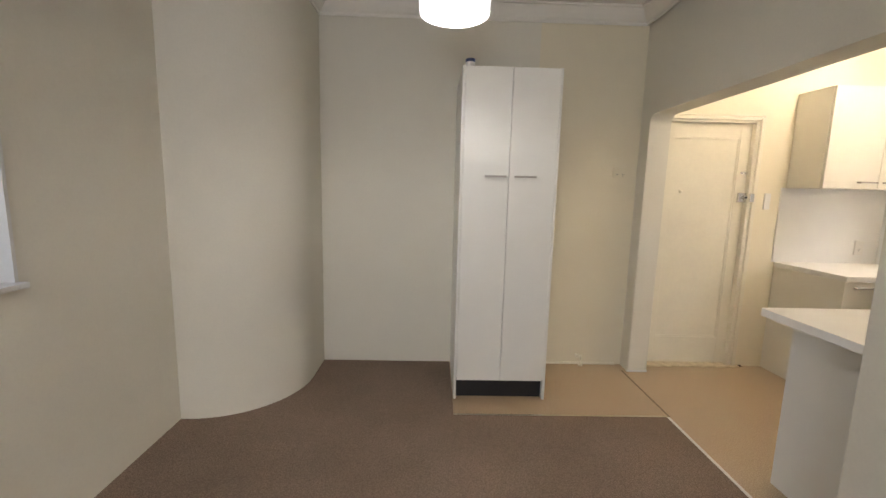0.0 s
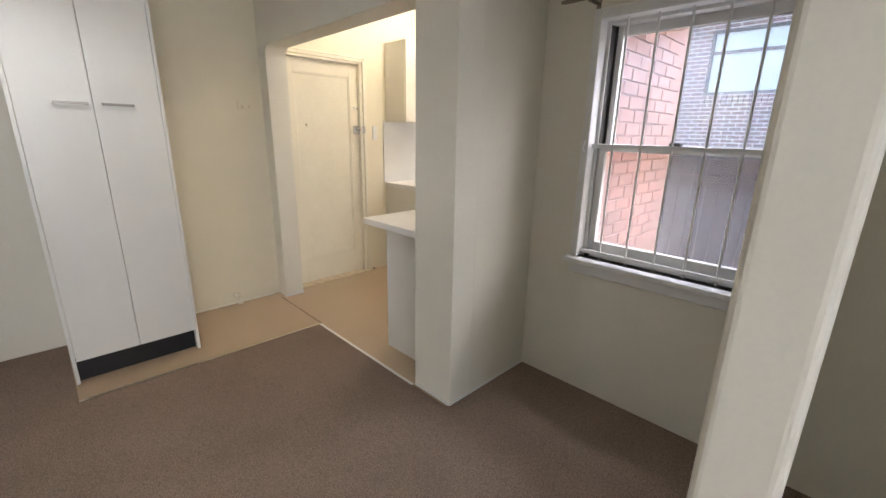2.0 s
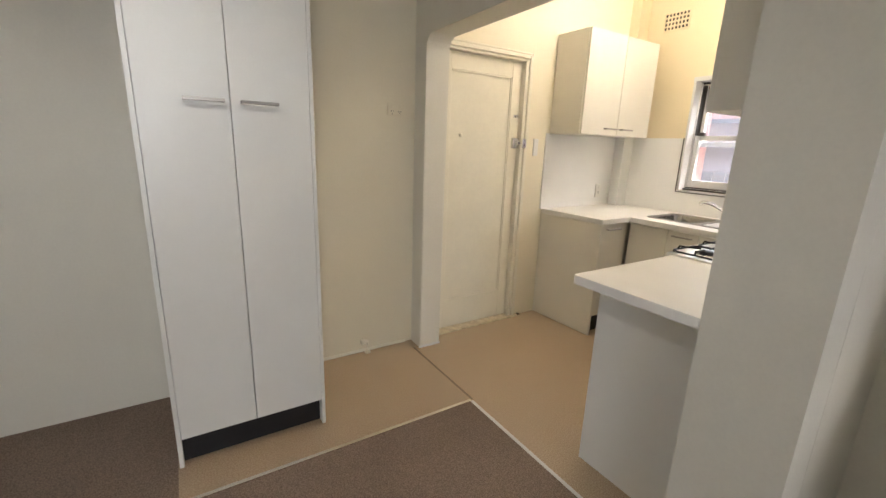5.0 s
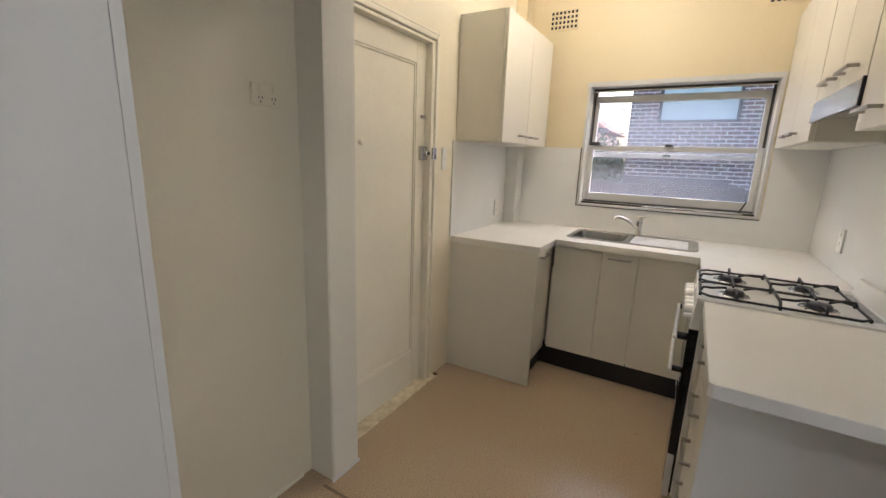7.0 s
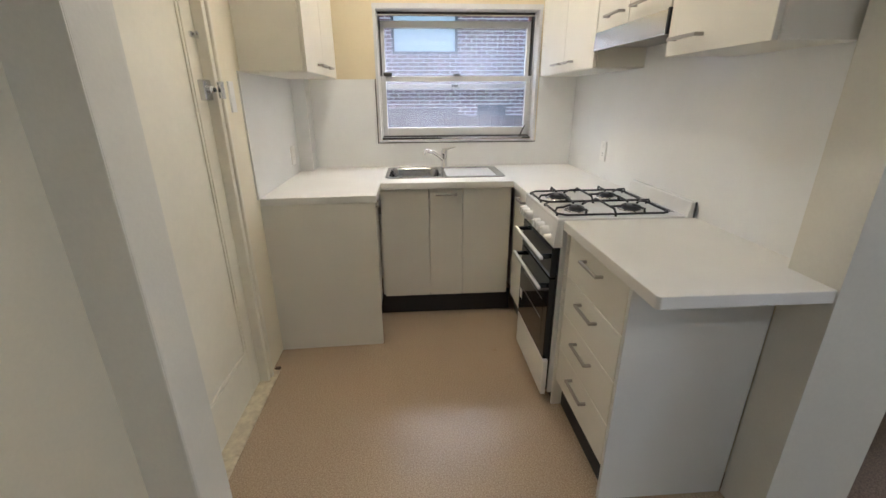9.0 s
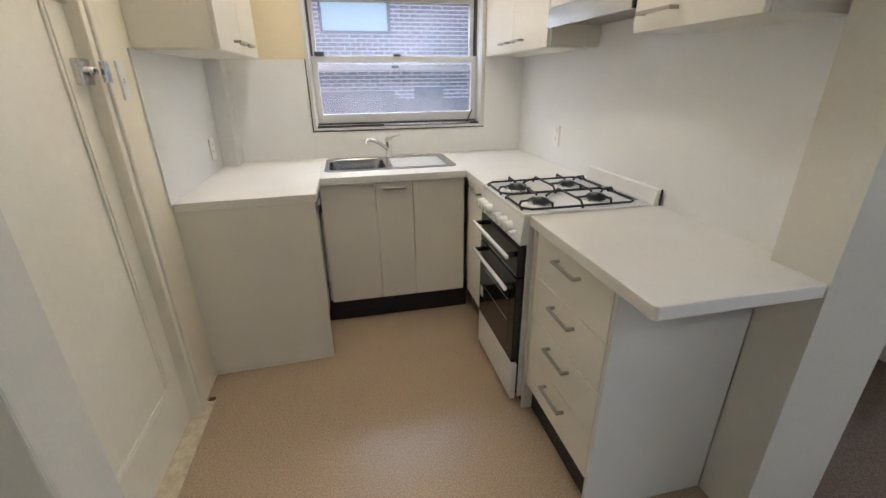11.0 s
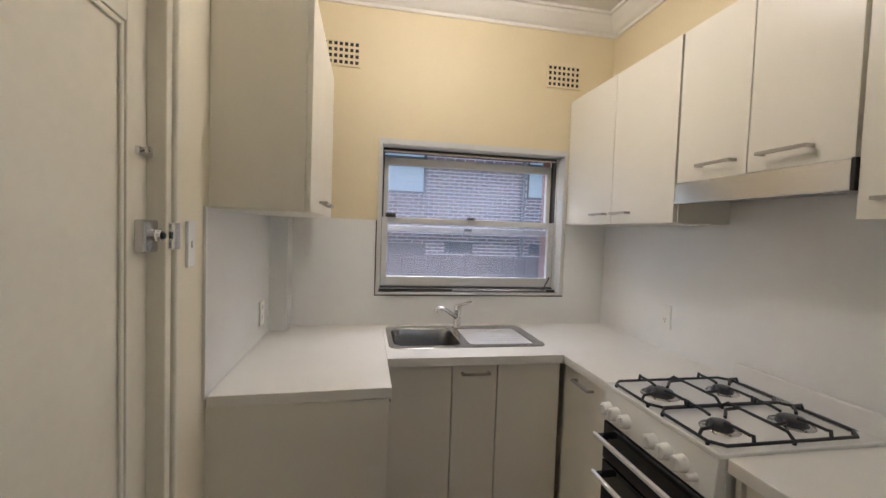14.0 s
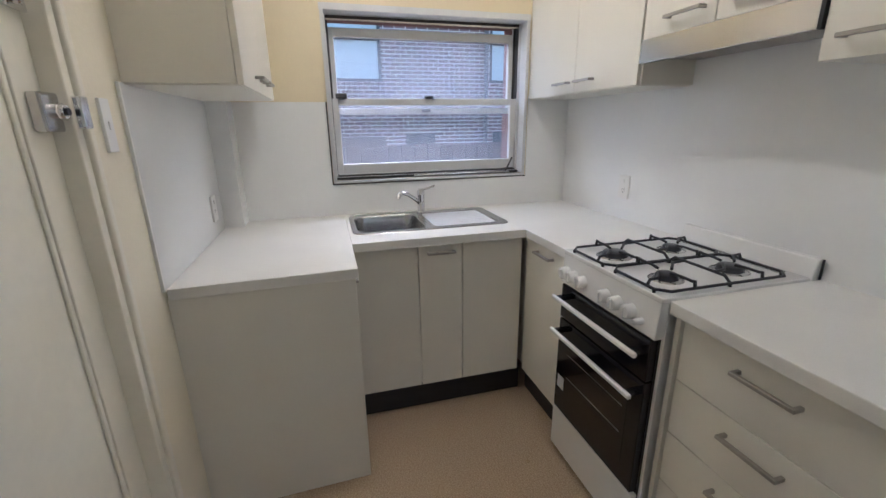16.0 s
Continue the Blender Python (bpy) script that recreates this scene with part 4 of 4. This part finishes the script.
o0, o1 = loop(outer, T1 + 0.0005), loop([(3.649 + (x - 3.649) * 0.985, 2.4735 + (y - 2.4735) * 0.992) for x, y in outer], zr)
stitch(o0, o1)
b1 = loop(bowl, zr)
d1 = loop(drain, zr)
edges = []
for ring in (o1, b1, d1):
    for i in range(len(ring)):
        e = bm.edges.get((ring[i], ring[(i + 1) % len(ring)])) or bm.edges.new((ring[i], ring[(i + 1) % len(ring)]))
        edges.append(e)
bmesh.ops.triangle_fill(bm, use_beauty=True, edges=edges)
cb = (3.644, 2.6715)
prev = b1
for k, z in ((0.985, -0.012), (0.95, -0.10), (0.90, -0.135), (0.80, -0.15), (0.1, -0.153)):
    nxt = loop([(cb[0] + (x - cb[0]) * k, cb[1] + (y - cb[1]) * k) for x, y in bowl], zr + z)
    stitch(prev, nxt)
    prev = nxt
bm.faces.new(prev)
cd = (3.6425, 2.3025)
nxt = loop([(cd[0] + (x - cd[0]) * 0.97, cd[1] + (y - cd[1]) * 0.97) for x, y in drain], zr - 0.004)
stitch(d1, nxt)
bm.faces.new(nxt)
part("basin", bm, M_SINK, sk)
part("drainer", rounded(boxes((3.485, 2.14, zr - 0.0055, 3.80, 2.465, zr - 0.0032)), 0.001, 1), M_DRAIN, sk, "ribbed drainer with the window's glare in its colour")
for i in range(8):
    x = 3.505 + i * 0.038
    part("drain_rib", rounded(boxes((x, 2.16, zr - 0.004, x + 0.016, 2.45, zr - 0.0018)), 0.0007, 1), M_DRAIN, sk)
part("waste", lathe(bmesh.new(), [(0.035, -0.150), (0.035, -0.146), (0.022, -0.145), (0.02, -0.148)], (cb[0], cb[1], zr), 20), M_CHROME, sk)
tp = thing("tap", (3.845, 2.455, T1 + 0.004), "chrome single lever mixer tap on the sink", "tap")
part("body", lathe(bmesh.new(), [(0.026, 0), (0.026, 0.006), (0.021, 0.012), (0.020, 0.085), (0.022, 0.09), (0.022, 0.115), (0.016, 0.128)], (3.838, 2.455, zr), 24), M_CHROME, tp)
part("spout", tube(bmesh.new(), [(3.835, 2.462, zr + 0.05), (3.80, 2.50, zr + 0.085), (3.755, 2.545, zr + 0.118), (3.715, 2.585, zr + 0.132), (3.70, 2.60, zr + 0.126), (3.697, 2.604, zr + 0.108)], 0.011, 12), M_CHROME, tp)
part("lever", rounded(prism(bmesh.new(), [(2.47, zr + 0.118), (2.44, zr + 0.122), (2.375, zr + 0.142), (2.372, zr + 0.148), (2.44, zr + 0.134), (2.47, zr + 0.132)], "X", 3.826, 3.850), 0.002, 1), M_CHROME, tp)

# stove
OX0, OX1, OYF = 2.421, 2.919, 2.098
st = thing("gas_stove", (2.67, 1.8, 0), "white freestanding gas stove with black glass oven door and four burners", "stove")
part("side_panel", rounded(boxes((OX0, 1.56, 0.04, OX0 + 0.012, OYF - 0.03, 0.895)), 0.002, 1), M_ENAMEL, st)
part("side_panel", rounded(boxes((OX1 - 0.012, 1.56, 0.04, OX1, OYF - 0.03, 0.895)), 0.002, 1), M_ENAMEL, st)
part("oven_body", boxes((OX0 + 0.012, 1.56, 0.05, OX1 - 0.012, OYF - 0.022, 0.80)), M_BLACKMETAL, st, "black oven cavity front")
part("hob_top", rounded(boxes((OX0 - 0.002, 1.545, 0.895, OX1 + 0.002, OYF - 0.004, 0.912)), 0.004, 3), M_ENAMEL, st)
part("control_panel", rounded(prism(bmesh.new(), [(OYF - 0.03, 0.783), (OYF + 0.004, 0.783), (OYF - 0.006, 0.900), (OYF - 0.03, 0.900)], "X", OX0, OX1), 0.003), M_ENAMEL, st)
for i, x in enumerate((2.885, 2.838, 2.780, 2.650, 2.590, 2.528, 2.482)):
    r, zk = (0.0225, 0.829) if i < 6 else (0.010, 0.817)
    k = part("knob", lathe(bmesh.new(), [(r + 0.002, 0.0), (r + 0.001, 0.010), (r - 0.001, 0.028), (r - 0.004, 0.030)], (x, OYF - 0.001, zk), 20, "Y"), M_ENAMEL, st)
    if i < 6:
        part("grip", rounded(boxes((x - 0.004, OYF + 0.024, zk - 0.017, x + 0.004, OYF + 0.035, zk + 0.017)), 0.002, 1), M_ENAMEL, k)
gd = part("grill_door", rounded(boxes((OX0 + 0.012, OYF - 0.022, 0.640, OX1 - 0.012, OYF + 0.004, 0.778)), 0.003), M_BLACKGLASS, st, "black glass grill door")
od = part("oven_door", rounded(boxes((OX0 + 0.012, OYF - 0.022, 0.225, OX1 - 0.012, OYF + 0.004, 0.634)), 0.003), M_BLACKGLASS, st, "black glass oven door")
part("oven_window", boxes((OX0 + 0.07, OYF + 0.004, 0.29, OX1 - 0.07, OYF + 0.0048, 0.56)), M_OVENPANE, od, "dark brown oven window")
for z in (0.40, 0.50):
    part("shelf_line", boxes((OX0 + 0.09, OYF + 0.0048, z, OX1 - 0.09, OYF + 0.0054, z + 0.0035)), M_HANDLE, od, "wire shelf edge in the window")
for d, z in ((gd, 0.732), (od, 0.592)):
    hb = part("door_handle", rounded(boxes((OX0 + 0.018, OYF + 0.038, z - 0.009, OX1 - 0.018, OYF + 0.053, z + 0.008)), 0.005, 3), M_ENAMEL, d, "white bar handle")
    for x in (OX0 + 0.03, OX1 - 0.055):
        part("handle_bracket", rounded(boxes((x, OYF + 0.003, z - 0.009, x + 0.022, OYF + 0.040, z + 0.009)), 0.003, 1), M_BLACKMETAL, d)
part("sticker", boxes((OX1 - 0.075, OYF + 0.0042, 0.33, OX1 - 0.03, OYF + 0.0052, 0.385)), M_PLASTIC, od, "small white label")
part("lower_drawer", rounded(boxes((OX0 + 0.004, OYF - 0.022, 0.028, OX1 - 0.004, OYF + 0.002, 0.218)), 0.004), M_ENAMEL, st)
part("plinth", boxes((OX0 + 0.02, OYF - 0.07, 0.0, OX1 - 0.02, OYF - 0.055, 0.05)), M_KICK, st)
part("upstand", rounded(prism(bmesh.new(), [(1.512, 0.90), (1.545, 0.90), (1.532, 0.968), (1.516, 0.972)], "X", OX0 - 0.005, OX1 + 0.005), 0.003), M_ENAMEL, st)
part("upstand_cap", rounded(boxes((OX0 - 0.010, 1.511, 0.903, OX0 - 0.0055, 1.521, 0.970)), 0.002, 1), M_BURNER, st)
for i in range(5):
    y = 1.560 + i * 0.008
    part("vent_slot", boxes((OX0 + 0.06, y, 0.9118, OX1 - 0.06, y + 0.0035, 0.9126)), M_KICK, st, "dark vent slot")
burners = ((2.79, 1.97, 0.042), (2.79, 1.72, 0.031), (2.545, 1.97, 0.032), (2.545, 1.72, 0.038))
for x, y, r in burners:
    part("burner_base", lathe(bmesh.new(), [(r + 0.020, 0), (r + 0.018, 0.003), (r, 0.004)], (x, y, 0.912), 28), M_STEEL, st, "dull metal burner ring")
    part("burner", lathe(bmesh.new(), [(r + 0.005, 0), (r + 0.004, 0.004), (r, 0.006), (r, 0.016), (r - 0.004, 0.020), (r * 0.2, 0.021)], (x, y, 0.912), 28), M_BURNER, st)
for xa, xb in ((2.437, 2.666), (2.672, 2.901)):
    bm = bmesh.new()
    ya, yb, zf, zt, r = 1.602, 2.083, 0.922, 0.939, 0.0048
    ym, c = (ya + yb) / 2, 0.03
    ring = [(xa + c, ya, zf), (xb - c, ya, zf), (xb, ya + c, zf), (xb, yb - c, zf), (xb - c, yb, zf), (xa + c, yb, zf), (xa, yb - c, zf), (xa, ya + c, zf), (xa + c, ya, zf)]
    tube(bm, ring, r, 8)
    tube(bm, [(xa, ym, zf), (xa + 0.02, ym, zt), (xb - 0.02, ym, zt), (xb, ym, zf)], r, 8)
    xm = (xa + xb) / 2
    for yc, lo, hi in ((1.72, ya, ym), (1.97, ym, yb)):
        for sx, xe in ((-1, xa), (1, xb)):
            tube(bm, [(xe, yc, zf), (xe - sx * 0.004, yc, zt + 0.004), (xe - sx * 0.012, yc, zt), (xm + sx * 0.055, yc, zt), (xm + sx * 0.026, yc + 0.004, zt - 0.002)], r, 8)
        for sy, ye in ((-1, lo), (1, hi)):
            z0 = zt if abs(ye - ym) < 0.01 else zf
            tube(bm, [(xm - sy * 0.055, ye, z0), (xm - sy * 0.055, ye - sy * 0.008, zt), (xm - sy * 0.050, yc + sy * 0.075, zt), (xm - sy * 0.03, yc + sy * 0.055, zt), (xm - sy * 0.006, yc + sy * 0.030, zt - 0.002)], r, 8)
    for x, y in ((xa + c, ya), (xb - c, ya), (xa + c, yb), (xb - c, yb), (xa, ym), (xb, ym)):
        tube(bm, [(x, y, 0.912), (x, y, zf)], r * 1.1, 8)
    part("trivet", bm, M_IRON, st, "black cast iron pan support")

# wall cupboards
def wall_cupboard(x0, x1, y0, y1, z0, z1, doors, facing, label, handles):
    c = thing("wall_cupboard", ((x0 + x1) / 2, (y0 + y1) / 2, z0), label, "cupboard", "kitchen wall cupboards")
    if facing > 0:
        part("carcass", rounded(boxes((x0, y0, z0, x1, y1 - 0.019, z1)), 0.001, 1), M_KITLAM, c)
        at = y1
    else:
        part("carcass", rounded(boxes((x0, y0 + 0.019, z0, x1, y1, z1)), 0.001, 1), M_KITLAM, c)
        at = y0
    for (a, b), h in zip(doors, handles):
        cupboard_front(c, "Y", at, a, b, z0 - 0.002, z1 - 0.001, (h[0], h[1], z0 + (0.048 if facing > 0 else 0.044)), facing)
    return c


UZ = 2.26
wall_cupboard(3.016, KWIN - 0.002, HOB + 0.006, 1.772, 1.518, UZ, ((3.018, 3.452), (3.452, KWIN - 0.004)), 1, "white laminate wall cupboard with two doors beside the window", ((3.30, 3.42), (3.49, 3.61)))
wall_cupboard(2.392, 3.012, HOB + 0.006, 1.772, 1.674, UZ, ((2.394, 2.702), (2.702, 3.011)), 1, "white laminate wall cupboard with two doors above the rangehood", ((2.50, 2.645), (2.745, 2.885)))
wall_cupboard(1.915, 2.388, HOB + 0.006, 1.772, 1.516, UZ, ((1.917, 2.387),), 1, "white laminate wall cupboard with a single door", ((2.195, 2.335),))
wall_cupboard(2.966, 3.79, 3.162, BACK - 0.001, 1.500, 2.215, ((2.968, 3.38), (3.38, 3.788)), -1, "white laminate wall cupboard with two doors above the side bench", ((3.225, 3.345), (3.415, 3.535)))
structure("trim_underside_line", boxes((2.966, 3.175, 1.496, 3.79, BACK - 0.006, 1.4985), (3.016, HOB + 0.02, 1.5135, KWIN - 0.002, 1.750, 1.5165)), M_KITLAM, "white underside board of the wall cupboards", "trim")

hood = thing("rangehood", (2.70, 1.66, 1.60), "slide-out stainless steel rangehood under the cupboards", "rangehood")
part("body", rounded(boxes((2.394, HOB + 0.008, 1.620, 3.010, 1.765, 1.672)), 0.002, 1), M_STEEL, hood, "grey metal hood body")
part("front", rounded(prism(bmesh.new(), [(1.766, 1.588), (1.782, 1.588), (1.778, 1.670), (1.766, 1.670)], "X", 2.398, 3.008), 0.002, 1), M_STEEL, hood, "brushed steel front strip")
part("filter", rounded(boxes((2.42, HOB + 0.03, 1.606, 2.985, 1.748, 1.6195)), 0.002, 1), M_HANDLE, hood)
part("end_cap", boxes((2.3885, 1.762, 1.588, 2.3975, 1.780, 1.672)), M_KICK, hood)

# ceiling light in the kitchen
ky = thing("ceiling_light", (3.04, 2.60, 2.67), "round lit ceiling light in the kitchen", "lamp")
part("base", lathe(bmesh.new(), [(0.17, -0.028), (0.175, -0.02), (0.175, -0.001)], (3.04, 2.60, CEIL), 32), M_PLASTIC, ky)
part("diffuser", lathe(bmesh.new(), [(0.02, -0.082), (0.09, -0.076), (0.14, -0.058), (0.165, -0.029)], (3.04, 2.60, CEIL), 32), M_OYSTER, ky, "glowing opal diffuser")

# ---- outside ----
structure("ground", boxes((-60, -80, OUT - 0.2, LEFT - 0.32, 80, OUT), (LEFT - 0.32, -80, OUT - 0.2, 90, 80, OUT)), M_DIRT, "bare earth ground outside", "ground")
# outer face of the kitchen wall, single red bricks
rb = structure("wall_red_brick", boxes((RIGHT + 0.285, 1.205, OUT, KWIN + 0.34, 1.238, 3.1)), M_MORTAR, "red brick outside wall with pale mortar", "wall")
me = bpy.data.meshes.new("brick")
bb = rounded(boxes((0, 0, 0, 0.222, 0.03, 0.076)), 0.004, 1)
bb.to_mesh(me)
bb.free()
me.materials.append(M_REDBRICK)
rng = random.Random(4)
for row in range(20):
    z = 0.55 + row * 0.086
    for i in range(8):
        x = RIGHT + 0.20 + i * 0.232 + (0.116 if row % 2 else 0)
        if x < RIGHT + 0.285 or x + 0.222 > KWIN + 0.345:
            continue
        o = new("brick", me)
        o.parent = rb
        o.location = (x, 1.193 + rng.uniform(-0.002, 0.002), z)

# paling fence
FX = 6.3
fn = thing("paling_fence", (FX, 2, OUT), "weathered dark timber paling fence", "fence")
rng = random.Random(7)
pal = []
for k in range(3):
    hgt = 1.16 - OUT + (0, 0.012, -0.01)[k]
    mp = bpy.data.meshes.new("paling")
    bb = rounded(boxes((-0.008, -0.072, 0, 0.008, 0.072, hgt)), 0.002, 1)
    bb.to_mesh(mp)
    bb.free()
    mp.materials.append(M_FENCE)
    pal.append(mp)
for i in range(90):
    y = -7.0 + i * 0.150
    o = new("paling", pal[rng.randrange(3)])
    o.parent = fn
    o.location = (rng.uniform(-0.003, 0.003), y, rng.uniform(-0.01, 0.012))
for z in (0.35, 1.43):
    part("rail", boxes((FX - 0.048, -5.1, OUT + z, FX - 0.012, 8.5, OUT + z + 0.075)), M_FENCE, fn)
for y in range(-4, 9, 3):
    part("post", boxes((FX + 0.02, y, OUT, FX + 0.11, y + 0.09, OUT + 1.66)), M_FENCE, fn)

# neighbouring house of dark brick
HX = 12.0
hs = thing("neighbour_house", (HX, 0, OUT), "two-storey dark brick house with windows coloured like reflected sky", "house")
HY0, HY1, HZ = -9.0, 3.72, 6.2
W1 = (1.50, 3.12, 2.36, 3.75)
W2 = (-3.0, -1.18, 2.36, 3.75)


def wall_with(windows, y0, y1, z0, z1, xa, xb):
    out, y = [], y0
    for wy0, wy1, wz0, wz1 in sorted(windows):
        out += [(xa, y, z0, xb, wy0, z1), (xa, wy0, z0, xb, wy1, wz0), (xa, wy0, wz1, xb, wy1, z1)]
        y = wy1
    return out + [(xa, y, z0, xb, y1, z1)]


part("wall", boxes(*wall_with((W1, W2), HY0, HY1, OUT, HZ, HX, HX + 0.3), (HX + 0.3, HY1 - 0.3, OUT, HX + 8, HY1, HZ)), M_HOUSEBRICK, hs, "dark brick wall with pale mortar")
for wy0, wy1, wz0, wz1 in (W1, W2):
    wd = part("window", boxes((HX + 0.02, wy0, wz0, HX + 0.1, wy0 + 0.07, wz1), (HX + 0.02, wy1 - 0.07, wz0, HX + 0.1, wy1, wz1), (HX + 0.02, wy0, wz0, HX + 0.1, wy1, wz0 + 0.07), (HX + 0.02, wy0, wz1 - 0.07, HX + 0.1, wy1, wz1),
                          (HX + 0.02, wy0, wz0 + 0.88, HX + 0.1, wy1, wz0 + 0.94)), M_GREYFRAME, hs, "grey window frame")
    part("pane", boxes((HX + 0.06, wy0 + 0.07, wz0 + 0.07, HX + 0.07, wy1 - 0.07, wz1 - 0.07)), M_PALEPANE, wd, "pane with the sky's pale blue reflection as its colour")
    n = int((wy1 - wy0 + 0.2) / 0.11)
    part("brick_sill", boxes(*[(HX - 0.05, wy0 - 0.1 + i * 0.11, wz0 - 0.20, HX + 0.02, wy0 - 0.1 + i * 0.11 + 0.095, wz0 - 0.01) for i in range(n)]), M_HOUSEBRICK, wd, "row of upright sill bricks")
for y0, y1 in ((0.25, 0.98), (-2.1, -1.3)):
    part("subfloor_vent", boxes((HX - 0.02, y0, 0.92, HX + 0.01, y1, 1.18)), M_GREYFRAME, hs, "dark subfloor vent")
part("screen", boxes((HX - 0.06, 1.5, OUT, HX - 0.03, HY1 - 0.02, 1.12)), M_FENCE, hs, "dark timber screen against the wall")
part("downpipe", tube(bmesh.new(), [(HX - 0.08, -1.06, OUT), (HX - 0.08, -1.06, HZ)], 0.055, 10), M_PIPE, hs)
part("roof", prism(bmesh.new(), [(HX - 0.5, HZ), (HX + 8.5, HZ), (HX + 4, HZ + 2.2)], "Y", HY0 - 0.4, HY1 + 0.4), M_ROOF, hs)
part("gutter", boxes((HX - 0.62, HY0 - 0.4, HZ - 0.12, HX - 0.48, HY1 + 0.4, HZ + 0.02)), M_PIPE, hs)

# far house with a red roof
fh = thing("far_house", (34, 14, OUT), "rendered house with a terracotta roof, further off", "house")
part("wall", boxes((30, 8.0, OUT, 38, 22, 3.35)), M_PINK, fh)
part("eave", boxes((29.3, 7.3, 3.3, 29.6, 22.6, 3.55)), M_PIPE, fh, "grey eave board")
bm = bmesh.new()
v = [bm.verts.new(p) for p in ((29.4, 7.4, 3.5), (38.6, 7.4, 3.5), (38.6, 22.6, 3.5), (29.4, 22.6, 3.5), (34, 11.8, 6.6), (34, 18.4, 6.6))]
for q in ((0, 1, 4), (1, 2, 5, 4), (2, 3, 5), (3, 0, 4, 5), (3, 2, 1, 0)):
    bm.faces.new([v[i] for i in q])
part("roof", bm, M_ROOF, fh)
part("chimney", rounded(boxes((32.6, 9.7, 4.8, 33.4, 10.4, 6.6)), 0.03, 1), M_ROOF, fh)
for y in (9.0, 12.0):
    wd = part("window", boxes((29.95, y, 1.2, 30.02, y + 0.9, 2.4)), M_GREYFRAME, fh)

# bush beside the brick house
bush = thing("bush", (13.4, 4.75, OUT), "leafy green bush beside the brick house", "bush")
rng = random.Random(11)
for i in range(5):
    a = i * 1.3
    part("stem", tube(bmesh.new(), [(13.4, 4.75, OUT), (13.4 + 0.25 * math.cos(a), 4.75 + 0.3 * math.sin(a), 0.5), (13.4 + 0.4 * math.cos(a), 4.75 + 0.5 * math.sin(a), 1.5)], 0.03, 6), M_BARK, bush)
bm = bmesh.new()
for i in range(5200):
    u = Vector((rng.gauss(0, 0.40), rng.gauss(0, 0.50), rng.gauss(0, 0.50)))
    c = Vector((13.4, 4.75, 1.0)) + u
    if c.z < OUT + 0.1:
        continue
    q = Euler((rng.uniform(0, 6.3), rng.uniform(0, 6.3), rng.uniform(0, 6.3))).to_quaternion()
    s = rng.uniform(0.05, 0.10)
    v = [bm.verts.new(c + q @ Vector(p)) for p in ((-s, 0, 0), (0, -s * 0.45, 0.01), (s, 0, 0), (0, s * 0.45, 0.01))]
    bm.faces.new(v)
crown = part("crown", bm, M_LEAF, bush, "dense small green leaves")
crown["kind"] = "stuff"
